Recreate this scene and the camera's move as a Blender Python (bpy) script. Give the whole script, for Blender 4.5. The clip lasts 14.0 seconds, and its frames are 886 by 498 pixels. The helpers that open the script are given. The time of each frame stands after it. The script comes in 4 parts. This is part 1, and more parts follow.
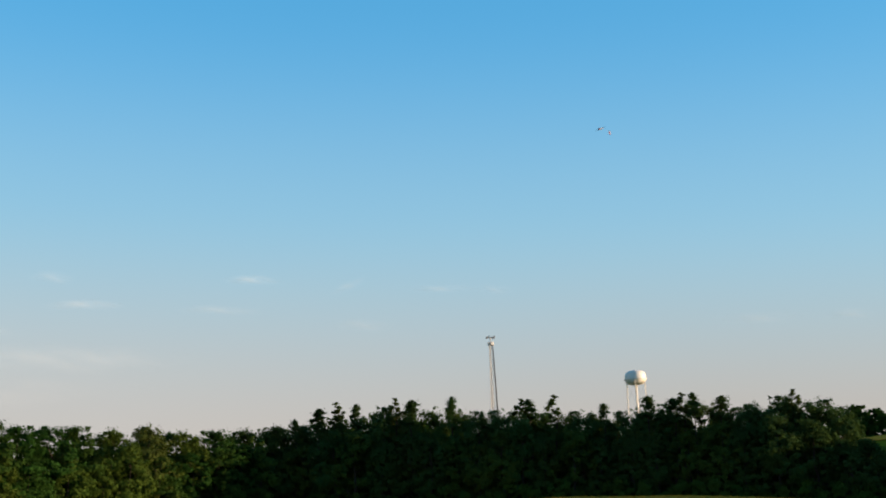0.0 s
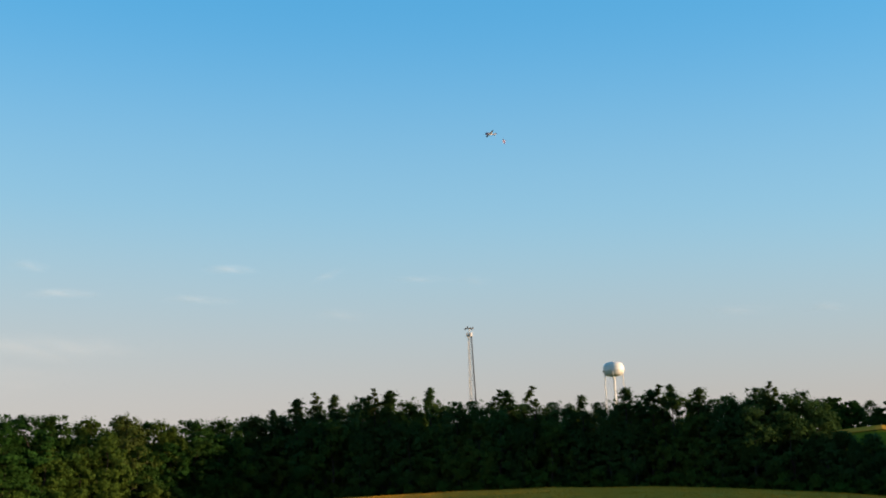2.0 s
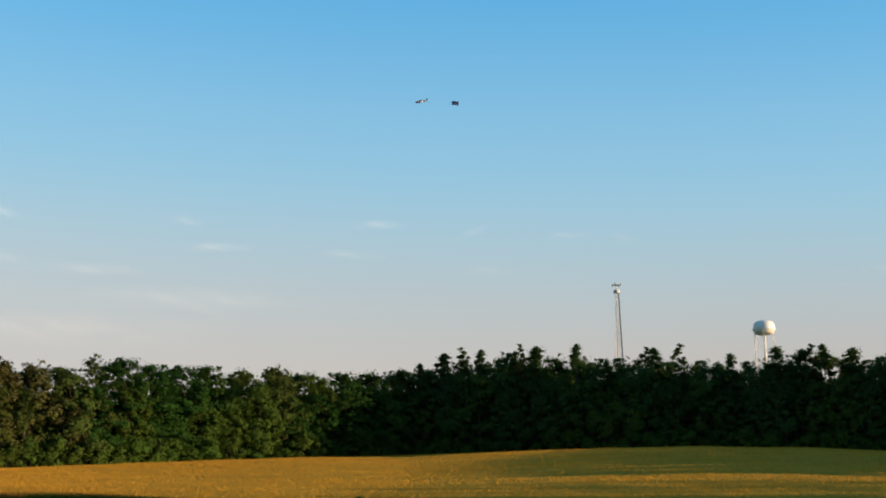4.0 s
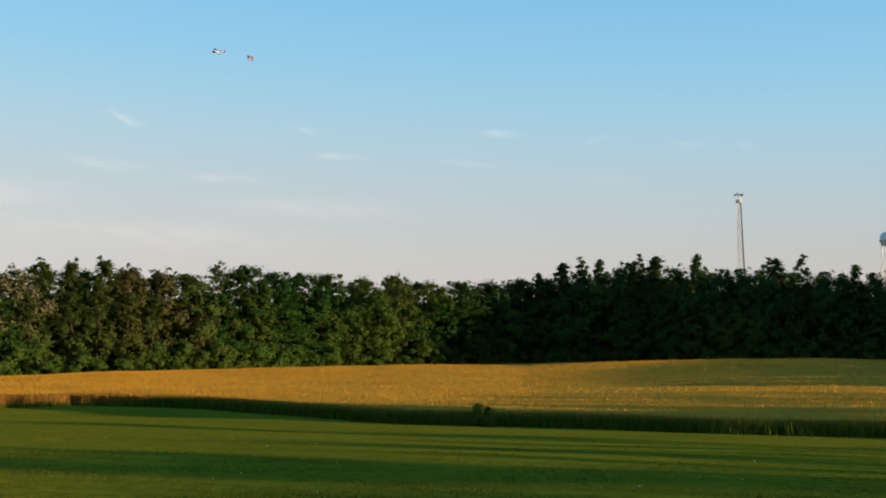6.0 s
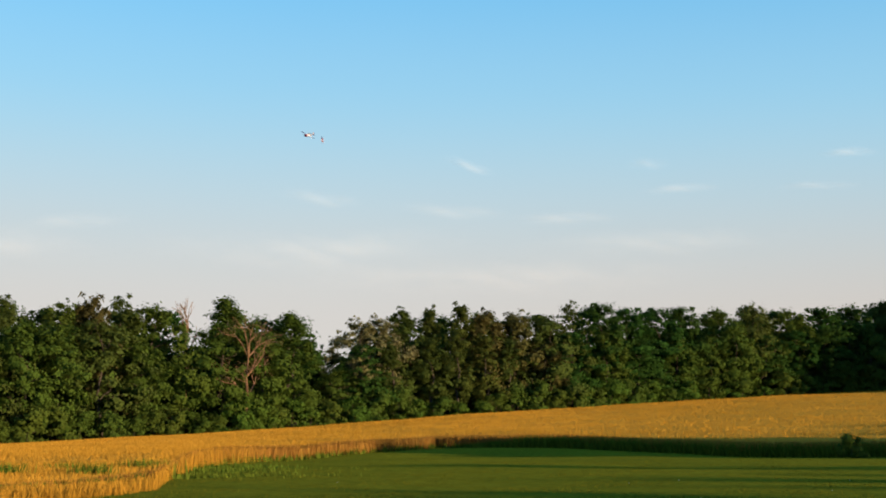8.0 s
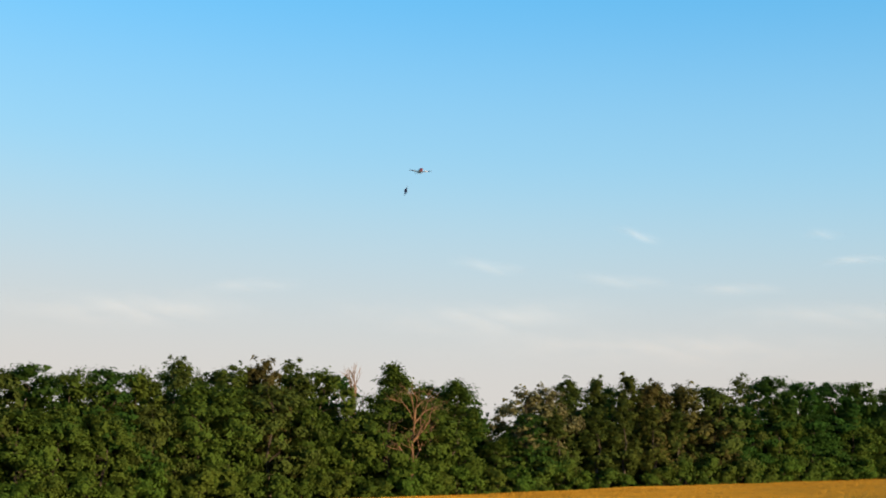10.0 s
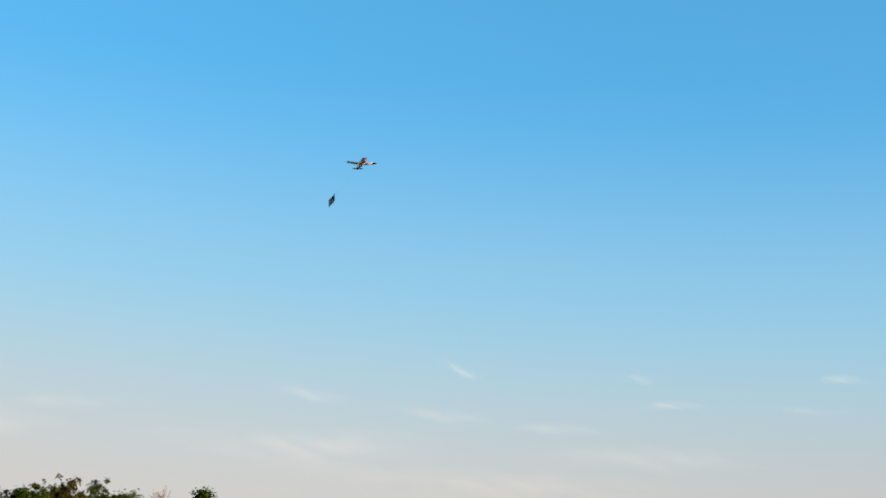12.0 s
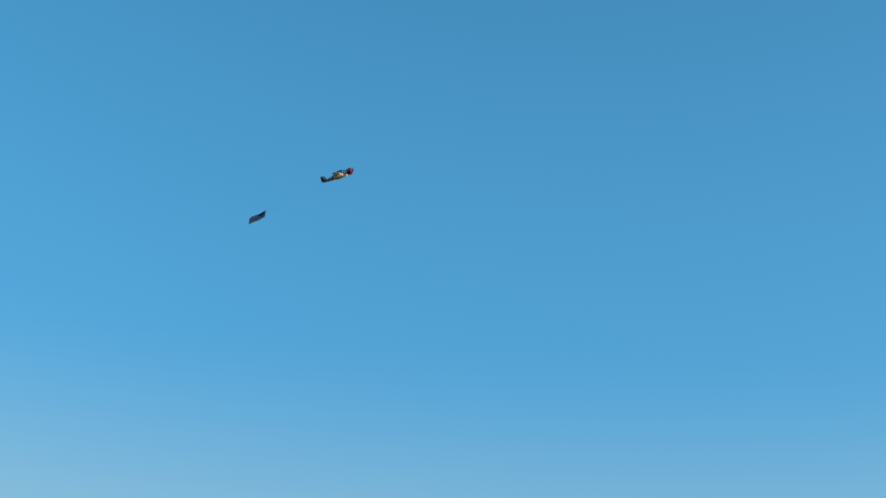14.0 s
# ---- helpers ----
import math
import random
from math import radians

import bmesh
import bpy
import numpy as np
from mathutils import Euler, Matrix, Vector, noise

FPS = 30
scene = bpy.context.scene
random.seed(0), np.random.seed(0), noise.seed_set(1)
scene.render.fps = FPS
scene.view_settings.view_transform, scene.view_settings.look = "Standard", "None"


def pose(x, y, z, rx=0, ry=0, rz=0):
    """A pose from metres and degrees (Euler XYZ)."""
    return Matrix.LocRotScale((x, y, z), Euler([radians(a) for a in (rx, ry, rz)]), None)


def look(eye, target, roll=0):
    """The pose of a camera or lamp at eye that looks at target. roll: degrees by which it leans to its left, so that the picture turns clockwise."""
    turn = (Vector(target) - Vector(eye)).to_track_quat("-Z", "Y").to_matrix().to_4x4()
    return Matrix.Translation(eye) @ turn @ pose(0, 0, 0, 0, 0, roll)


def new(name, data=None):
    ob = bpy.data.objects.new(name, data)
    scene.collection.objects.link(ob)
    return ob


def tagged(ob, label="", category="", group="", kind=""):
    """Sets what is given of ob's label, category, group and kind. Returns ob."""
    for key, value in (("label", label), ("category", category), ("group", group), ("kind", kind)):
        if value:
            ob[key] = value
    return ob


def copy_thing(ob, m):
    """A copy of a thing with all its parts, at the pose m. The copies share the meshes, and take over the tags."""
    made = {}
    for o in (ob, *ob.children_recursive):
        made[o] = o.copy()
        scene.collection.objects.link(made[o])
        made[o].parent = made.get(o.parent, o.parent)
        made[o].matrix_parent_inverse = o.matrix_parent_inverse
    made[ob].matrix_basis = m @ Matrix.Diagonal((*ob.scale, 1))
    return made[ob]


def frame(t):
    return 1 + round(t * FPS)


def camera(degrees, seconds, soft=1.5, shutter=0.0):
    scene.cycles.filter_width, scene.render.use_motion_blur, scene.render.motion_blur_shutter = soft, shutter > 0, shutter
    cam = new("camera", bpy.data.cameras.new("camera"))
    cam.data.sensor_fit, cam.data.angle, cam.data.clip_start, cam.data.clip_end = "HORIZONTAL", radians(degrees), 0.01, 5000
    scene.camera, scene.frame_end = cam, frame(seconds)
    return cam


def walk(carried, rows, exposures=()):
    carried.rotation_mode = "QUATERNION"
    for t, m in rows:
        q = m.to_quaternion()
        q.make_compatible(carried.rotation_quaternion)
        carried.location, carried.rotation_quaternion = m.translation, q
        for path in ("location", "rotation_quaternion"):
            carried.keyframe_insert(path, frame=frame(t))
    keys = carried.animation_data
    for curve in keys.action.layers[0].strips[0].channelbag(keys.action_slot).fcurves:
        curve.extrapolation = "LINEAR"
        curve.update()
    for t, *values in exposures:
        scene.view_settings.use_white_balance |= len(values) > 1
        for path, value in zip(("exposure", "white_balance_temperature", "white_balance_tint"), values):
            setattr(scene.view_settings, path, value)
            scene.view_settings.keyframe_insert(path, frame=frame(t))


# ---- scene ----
# A hand-held camera on a mown field turns after a model aeroplane that tows a flag.
EYE = (0.0, 0.0, 1.65)
cam = camera(35.49, 14.0, soft=1.9)


def aim(yaw, pitch, roll):
    return pose(*EYE, 90 + pitch, 0, yaw) @ pose(0, 0, 0, 0, 0, roll)


CAMERA_ROWS = [
    (0.0, 1.00, 12.83, -2.60),
    (0.2, 1.03, 13.75, -2.56),
    (0.3, 2.55, 14.78, -2.40),
    (0.4, 3.69, 14.99, -2.63),
    (0.5, 3.35, 14.49, -3.53),
    (0.6, 3.20, 14.27, -4.59),
    (0.7, 3.89, 14.25, -5.05),
    (0.8, 2.33, 13.68, -4.78),
    (0.9, 0.07, 13.46, -4.77),
    (1.0, 0.03, 13.24, -4.15),
    (1.2, -0.43, 13.11, -3.74),
    (1.3, -0.97, 13.40, -3.42),
    (1.5, -0.64, 12.91, -2.87),
    (1.7, 0.17, 12.69, -2.91),
    (1.8, 0.32, 12.33, -2.92),
    (2.0, 0.14, 12.41, -2.44),
    (2.2, -0.15, 12.65, -2.64),
    (4.3, 7.92, 10.53, -1.14),
    (4.5, 9.01, 10.36, -1.26),
    (4.7, 10.49, 9.84, -0.76),
    (4.8, 11.19, 9.65, -0.73),
    (5.0, 12.73, 9.61, -1.16),
    (5.2, 13.84, 9.44, -0.45),
    (5.3, 14.97, 8.47, -0.71),
    (5.5, 17.79, 7.86, -0.54),
    (5.7, 13.70, 7.80, 0.58),
    (5.8, 10.78, 7.77, 0.32),
    (6.0, 11.39, 7.05, -0.02),
    (6.2, 12.04, 6.45, -0.28),
    (6.3, 12.38, 6.24, -0.52),
    (6.5, 12.30, 6.79, -1.42),
    (6.7, 16.46, 7.17, -1.28),
    (6.8, 17.10, 7.24, -1.30),
    (7.0, 21.13, 7.72, -1.56),
    (7.2, 23.96, 8.48, -2.49),
    (7.3, 24.08, 8.84, -2.42),
    (7.5, 25.70, 9.11, -1.69),
    (7.7, 25.72, 8.78, -1.69),
    (9.8, 31.49, 10.04, 0.43),
    (10.0, 32.85, 11.65, 0.40),
    (10.2, 32.86, 12.55, 0.04),
    (10.3, 32.78, 12.78, 0.36),
    (10.5, 32.42, 13.83, 0.69),
    (10.7, 31.16, 14.71, 0.01),
    (10.8, 30.60, 15.25, 0.51),
    (11.0, 30.68, 15.68, 0.96),
    (11.2, 29.98, 15.71, 0.88),
    (11.3, 29.70, 15.65, 0.85),
    (11.5, 28.66, 15.31, 1.56),
    (11.7, 28.31, 15.90, 1.52),
    (11.8, 27.20, 16.28, 0.92),
    (12.0, 25.52, 17.14, 1.92),
    (12.2, 23.60, 18.08, 2.06),
    (12.3, 22.62, 18.81, 2.07),
    (12.5, 21.02, 20.39, 1.43),
    (12.6, 20.16, 21.14, 1.42),
    (12.7, 19.76, 21.77, 1.27),
    (13.0, 18.91, 22.93, 1.14),
    (13.5, 15.24, 25.37, 1.03),
    (14.0, 8.57, 27.65, 0.89),
]
EXPOSURES = [(0.0, 1.33), (2.2, 1.33), (4.3, 1.34), (6.0, 1.44), (7.7, 1.5), (10.0, 1.52), (10.5, 1.44), (11.0, 1.42), (12.5, 1.44), (13.0, 1.46), (13.5, 1.34), (14.0, 1.2)]
walk(cam, [(t, aim(y, p, r)) for t, y, p, r in CAMERA_ROWS], EXPOSURES)

# ---- light ----
SUN_EL, SUN_AZ = 5.7, 94.0          # degrees above the horizon, clockwise from +Y
world = bpy.data.worlds.new("sky")
scene.world = world
world.use_nodes = True
wn, wl = world.node_tree.nodes, world.node_tree.links
sky = wn.new("ShaderNodeTexSky")
sky.sky_type = "NISHITA"
sky.sun_disc = False
sky.sun_elevation, sky.sun_rotation = radians(SUN_EL), radians(SUN_AZ)
sky.altitude, sky.air_density, sky.dust_density, sky.ozone_density = 200, 1.0, 0.9, 2.5
wn["Background"].inputs["Strength"].default_value = 0.15
# a clear, deep blue sky over a belt of pale rosy haze along the horizon
deep = wn.new("ShaderNodeHueSaturation")
deep.inputs["Saturation"].default_value, deep.inputs["Hue"].default_value = 1.22, 0.489
wl.new(sky.outputs["Color"], deep.inputs["Color"])
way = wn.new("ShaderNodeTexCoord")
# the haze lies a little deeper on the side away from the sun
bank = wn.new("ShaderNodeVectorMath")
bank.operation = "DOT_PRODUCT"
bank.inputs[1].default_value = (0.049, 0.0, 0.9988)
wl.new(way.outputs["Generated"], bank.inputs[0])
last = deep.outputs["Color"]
# brighter and greyer away from the sun, dimmer and warmer towards it
side, across, low = wn.new("ShaderNodeSeparateXYZ"), wn.new("ShaderNodeMapRange"), wn.new("ShaderNodeMix")
wl.new(way.outputs["Generated"], side.inputs["Vector"])
across.inputs["From Min"].default_value, across.inputs["From Max"].default_value = -0.5, 0.15
wl.new(side.outputs["X"], across.inputs["Value"])
low.data_type = "RGBA"
low.inputs[6].default_value, low.inputs[7].default_value = (1.62, 1.53, 1.44, 1), (1.47, 1.28, 1.13, 1)
wl.new(across.outputs["Result"], low.inputs["Factor"])
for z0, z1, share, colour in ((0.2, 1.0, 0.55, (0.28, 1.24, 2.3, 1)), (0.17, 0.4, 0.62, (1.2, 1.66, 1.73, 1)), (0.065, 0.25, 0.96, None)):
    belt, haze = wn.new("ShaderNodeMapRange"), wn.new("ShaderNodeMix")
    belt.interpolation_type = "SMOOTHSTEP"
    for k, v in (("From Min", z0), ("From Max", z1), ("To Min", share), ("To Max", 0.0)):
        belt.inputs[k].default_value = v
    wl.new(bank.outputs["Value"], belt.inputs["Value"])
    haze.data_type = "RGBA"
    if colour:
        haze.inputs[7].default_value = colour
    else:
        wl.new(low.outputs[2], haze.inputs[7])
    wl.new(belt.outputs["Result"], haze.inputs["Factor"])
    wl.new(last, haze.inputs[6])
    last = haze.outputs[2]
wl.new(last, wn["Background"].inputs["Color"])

sun_data = bpy.data.lights.new("sun", "SUN")
sun_data.energy, sun_data.angle, sun_data.color = 4.1, radians(0.6), (1.0, 0.71, 0.43)
sun = new("sun", sun_data)
_sd = Vector((math.sin(radians(SUN_AZ)) * math.cos(radians(SUN_EL)), math.cos(radians(SUN_AZ)) * math.cos(radians(SUN_EL)), math.sin(radians(SUN_EL))))
sun.matrix_world = look(_sd * 800, (0, 0, 0))


# ---- materials ----
def material(name, colour, rough=0.8, spec=0.3, metal=0.0, vary=0.0, scale=3.0, second=None, bump=0.0, island=0.0, through_light=0.0, detail_scale=None):
    """A surface with two scales of colour change, optional relief, change from piece to piece and light that shines through leaves."""
    m = bpy.data.materials.new(name)
    m.use_nodes = True
    n, l = m.node_tree.nodes, m.node_tree.links
    b, out = n["Principled BSDF"], n["Material Output"]
    b.inputs["Roughness"].default_value = rough
    b.inputs["Specular IOR Level"].default_value = spec
    b.inputs["Metallic"].default_value = metal
    b.inputs["Base Color"].default_value = (*colour, 1)
    src = None
    if vary or second:
        co = n.new("ShaderNodeTexCoord")
        n1, n2 = n.new("ShaderNodeTexNoise"), n.new("ShaderNodeTexNoise")
        n1.inputs["Scale"].default_value, n1.inputs["Detail"].default_value = scale, 4
        n2.inputs["Scale"].default_value, n2.inputs["Detail"].default_value = detail_scale or scale * 9, 3
        l.new(co.outputs["Object"], n1.inputs["Vector"])
        l.new(co.outputs["Object"], n2.inputs["Vector"])
        r1 = n.new("ShaderNodeValToRGB")
        r1.color_ramp.elements[0].position, r1.color_ramp.elements[1].position = 0.35, 0.65
        c2 = second or tuple(c * (1 - vary) for c in colour)
        r1.color_ramp.elements[0].color, r1.color_ramp.elements[1].color = (*c2, 1), (*colour, 1)
        l.new(n1.outputs["Fac"], r1.inputs["Fac"])
        mul = n.new("ShaderNodeMix")
        mul.data_type, mul.blend_type = "RGBA", "MULTIPLY"
        mul.inputs["Factor"].default_value = 1.0
        r2 = n.new("ShaderNodeMapRange")
        r2.inputs["From Min"].default_value, r2.inputs["From Max"].default_value = 0.3, 0.7
        r2.inputs["To Min"].default_value, r2.inputs["To Max"].default_value = 1 - vary, 1 + vary * 0.5
        l.new(n2.outputs["Fac"], r2.inputs["Value"])
        l.new(r1.outputs["Color"], mul.inputs[6])
        l.new(r2.outputs["Result"], mul.inputs[7])
        src = mul.outputs[2]
        if bump:
            bp = n.new("ShaderNodeBump")
            bp.inputs["Strength"].default_value = bump
            l.new(n2.outputs["Fac"], bp.inputs["Height"])
            l.new(bp.outputs["Normal"], b.inputs["Normal"])
    if island:
        g = n.new("ShaderNodeNewGeometry")
        oi = n.new("ShaderNodeObjectInfo")
        hsv = n.new("ShaderNodeHueSaturation")
        rv, rh = n.new("ShaderNodeMapRange"), n.new("ShaderNodeMapRange")
        rv.inputs["To Min"].default_value, rv.inputs["To Max"].default_value = 1 - island, 1 + island
        rh.inputs["To Min"].default_value, rh.inputs["To Max"].default_value = 0.485, 0.515
        l.new(g.outputs["Random Per Island"], rv.inputs["Value"])
        l.new(oi.outputs["Random"], rh.inputs["Value"])
        l.new(rv.outputs["Result"], hsv.inputs["Value"])
        l.new(rh.outputs["Result"], hsv.inputs["Hue"])
        if src:
            l.new(src, hsv.inputs["Color"])
        else:
            hsv.inputs["Color"].default_value = (*colour, 1)
        src = hsv.outputs["Color"]
    if src:
        l.new(src, b.inputs["Base Color"])
    if through_light:
        t, mix = n.new("ShaderNodeBsdfTranslucent"), n.new("ShaderNodeMixShader")
        mix.inputs["Fac"].default_value = through_light
        if src:
            l.new(src, t.inputs["Color"])
        else:
            t.inputs["Color"].default_value = (*colour, 1)
        l.new(b.outputs["BSDF"], mix.inputs[1])
        l.new(t.outputs["BSDF"], mix.inputs[2])
        l.new(mix.outputs["Shader"], out.inputs["Surface"])
    return m


GRASS = material("mown_grass", (0.15, 0.146, 0.012), 0.9, 0.0, vary=0.32, scale=0.12, second=(0.118, 0.125, 0.011), bump=0.45, detail_scale=2.5)
BLADES = material("grass_blades", (0.062, 0.07, 0.007), 0.8, 0.0, island=0.12, through_light=0.2)
WHEAT = material("ripe_wheat", (0.43, 0.215, 0.028), 0.95, 0.0, vary=0.25, scale=0.06, second=(0.34, 0.205, 0.032), bump=0.8, detail_scale=1.6)
# browner stalk colour, darkened to tone down the sun on the wheat's edge
STRAW = material("dimmed_straw", (0.25, 0.132, 0.027), 0.9, 0.0, vary=0.25, scale=0.3, island=0.2, through_light=0.25)
STALKS = material("wheat_stalks", (0.47, 0.228, 0.03), 0.9, 0.0, vary=0.2, scale=0.05, island=0.08, through_light=0.35)
WEED = material("green_weeds", (0.065, 0.1, 0.012), 0.8, 0.0, island=0.4, through_light=0.25)
CLOVER = material("clover_blossom", (0.75, 0.73, 0.66), 0.9, 0.1)
BARK = material("bark", (0.06, 0.05, 0.038), 0.95, 0.1, vary=0.4, scale=2.0, bump=0.6)
DEAD_BARK = material("weathered_dead_wood", (0.18, 0.11, 0.062), 0.9, 0.1, vary=0.3, scale=2.0, bump=0.5)
LEAF = {
    "green": material("leaf_green", (0.051, 0.082, 0.013), 0.75, 0.03, island=0.12, through_light=0.38),
    "deep": material("leaf_deep_green", (0.023, 0.056, 0.0095), 0.75, 0.03, island=0.12, through_light=0.38),
    "dusk": material("leaf_dark_green", (0.038, 0.071, 0.018), 0.75, 0.03, island=0.14, through_light=0.36),
    "glade": material("leaf_yellowish_green", (0.058, 0.088, 0.016), 0.75, 0.03, island=0.14, through_light=0.34),
    "olive": material("leaf_olive", (0.05, 0.071, 0.015), 0.8, 0.03, island=0.12, through_light=0.38),
    "brown": material("leaf_brownish", (0.064, 0.062, 0.019), 0.85, 0.03, island=0.2, through_light=0.28),
    "bright": material("leaf_bright_green", (0.05, 0.092, 0.013), 0.75, 0.03, island=0.15, through_light=0.38),
    "pale": material("leaf_pale_grey_green", (0.115, 0.115, 0.05), 0.85, 0.03, island=0.3, through_light=0.3),
}


# ---- helpers for building ----
def mesh_from(name, verts, faces, mats, smooth=False):
    me = bpy.data.meshes.new(name)
    me.from_pydata([tuple(v) for v in np.asarray([tuple(v) for v in verts] if isinstance(verts, list) else verts).tolist()], [], [tuple(f) for f in np.asarray(faces).tolist()] if not isinstance(faces, list) else faces)
    for m in (mats if isinstance(mats, (list, tuple)) else [mats]):
        me.materials.append(m)
    if smooth:
        me.polygons.foreach_set("use_smooth", [True] * len(me.polygons))
    me.update()
    return me


def part(name, bm, mat, parent, label="", smooth=False):
    me = bpy.data.meshes.new(name)
    bm.normal_update()
    bm.to_mesh(me)
    bm.free()
    me.materials.append(mat)
    if smooth:
        me.polygons.foreach_set("use_smooth", [True] * len(me.polygons))
    ob = new(name, me)
    ob.parent = parent
    return tagged(ob, label)


def tube(bm, a, b, ra, rb, sides=6, caps=True):
    a, b = Vector(a), Vector(b)
    d = (b - a).normalized()
    u = d.cross(Vector((0, 0, 1)) if abs(d.z) < 0.9 else Vector((1, 0, 0))).normalized()
    w = d.cross(u)
    rings = []
    for p, r in ((a, ra), (b, rb)):
        rings.append([bm.verts.new(p + (u * math.cos(2 * math.pi * k / sides) + w * math.sin(2 * math.pi * k / sides)) * r) for k in range(sides)])
    for k in range(sides):
        bm.faces.new((rings[0][k], rings[0][(k + 1) % sides], rings[1][(k + 1) % sides], rings[1][k]))
    if caps:
        bm.faces.new(rings[0][::-1])
        bm.faces.new(rings[1])


def lathe(bm, profile, sides=24, axis="z", squash=1.0):
    """Turn (r, h) pairs round an axis."""
    rings = []
    for r, h in profile:
        ring = []
        for k in range(sides):
            a = 2 * math.pi * k / sides
            p = (r * math.cos(a), r * math.sin(a) * squash, h)
            ring.append(bm.verts.new(p if axis == "z" else (h, p[0], p[1])))
        rings.append(ring)
    for r0, r1 in zip(rings, rings[1:]):
        for k in range(sides):
            bm.faces.new((r0[k], r0[(k + 1) % sides], r1[(k + 1) % sides], r1[k]))
    bm.faces.new(rings[0][::-1])
    bm.faces.new(rings[-1])


def box(bm, x0, x1, y0, y1, z0, z1):
    v = [bm.verts.new((x, y, z)) for x in (x0, x1) for y in (y0, y1) for z in (z0, z1)]
    for f in ((0, 1, 3, 2), (4, 6, 7, 5), (0, 4, 5, 1), (2, 3, 7, 6), (0, 2, 6, 4), (1, 5, 7, 3)):
        bm.faces.new([v[i] for i in f])


# ---- the lie of the land ----
LAND_AZ = (-180, -70, -30, -17, -15.4, -11, -8, -4, 0, 5, 8, 12, 16, 21, 25, 30, 35, 43.6, 49, 70, 180)
LAND_D = (170, 190, 200, 200, 200, 200, 200, 205, 215, 240, 262, 245, 228, 207, 195, 182, 172, 160, 150, 140, 170)
LAND_Z = (0.00, -0.72, 5.62, 5.94, 6.71, 8.14, 8.89, 9.60, 10.10, 10.82, 11.48, 10.69, 9.67, 8.32, 7.43, 6.15, 5.22, 4.09, 3.23, 3.23, 0.00)
LAND_FAR = (0.00, 8.00, 18.86, 47.14, 45.96, 40.22, 36.78, 33.89, 33.00, 30.64, 30.22, 30.30, 30.35, 28.85, 28.80, 29.14, 29.37, 28.89, 27.86, 0.00, 0.00)


def ground(x, y):
    """Height of the ground: a gentle slope near by, a hill that climbs to the woods, a higher ridge far off."""
    x, y = np.asarray(x, float), np.asarray(y, float)
    d, az = np.hypot(x, y), np.degrees(np.arctan2(-x, y))
    dt, zt, zf = (np.interp(az, LAND_AZ, v) for v in (LAND_D, LAND_Z, LAND_FAR))
    near = 0.0105 * y - 0.0268 * x
    d0 = 92.0
    k = d0 / np.maximum(d, d0)
    z0 = near * k
    a = np.clip((d - d0) / (dt - d0), 0, 1)
    mid = z0 + (zt - z0) * (a * 0.85 + 0.15 * a * a * (3 - 2 * a))
    b = np.clip((d - dt - 60) / (620 - dt - 60), 0, 1)
    z = mid + 1.0 * np.clip((d - dt) / 60, 0, 1) + (zf - zt - 1.0) * b
    return z + 0.05 * np.sin(x * 0.31 + 1) * np.sin(y * 0.27) * np.clip(d / 60, 0, 1)


def spot(az, d):
    a = radians(az)
    return -d * math.sin(a), d * math.cos(a)


def high(az, d):
    return float(ground(*spot(az, d)))


def make_ground():
    radii = np.concatenate([np.linspace(0.5, 20, 14), np.linspace(23, 300, 110), np.linspace(312, 700, 36), np.geomspace(760, 4700, 12)])
    azs = np.concatenate([np.linspace(-180, -30, 50, endpoint=False), np.linspace(-30, 60, 181), np.linspace(60, 180, 40)[1:-1]])
    R, A = np.meshgrid(radii, np.radians(azs), indexing="ij")
    X, Y = -R * np.sin(A), R * np.cos(A)
    V = np.stack([X, Y, ground(X, Y)], -1).reshape(-1, 3)
    nr, na = R.shape
    i = np.arange(nr - 1)[:, None] * na
    j = np.arange(na)[None, :]
    j2 = (j + 1) % na
    F = np.stack([i + j, i + na + j, i + na + j2, i + j2], -1).reshape(-1, 4)
    V = np.vstack([V, [[0, 0, 0]]])
    F = F.tolist() + [[len(V) - 1, k, (k + 1) % na] for k in range(na)]
    ob = new("ground", mesh_from("ground", V, F, GRASS, True))
    return tagged(ob, "short mown green grass on gently rising ground", "grass", kind="structure")


# edge of the wheat, from the camera's own side round to the right
EDGE_AZ = (-75, -30, -5, 0.65, 7.5, 14, 21, 26.3, 31.0, 35, 36.3, 37.6, 41, 50, 75, 100)
EDGE_D = (95, 88, 84, 83, 86, 91, 105, 111, 95, 80, 66, 47, 40, 32, 26, 26)
WHEAT_H = 0.92


def edge_d(az):
    return np.interp(az, EDGE_AZ, EDGE_D)


def edge_line(az):
    return edge_d(az) + 0.22 * np.sin(az * 2.1) + 0.15 * np.sin(az * 5.3)


def wheat_h(az, d):
    """Height of the crop: full on the slope, thin and short in the near corner."""
    thin = np.clip((az - 35.5) / 2.5, 0, 1) * np.clip(1 - (d - edge_d(az)) / 26, 0, 1)
    return WHEAT_H * (1 - 0.62 * thin)


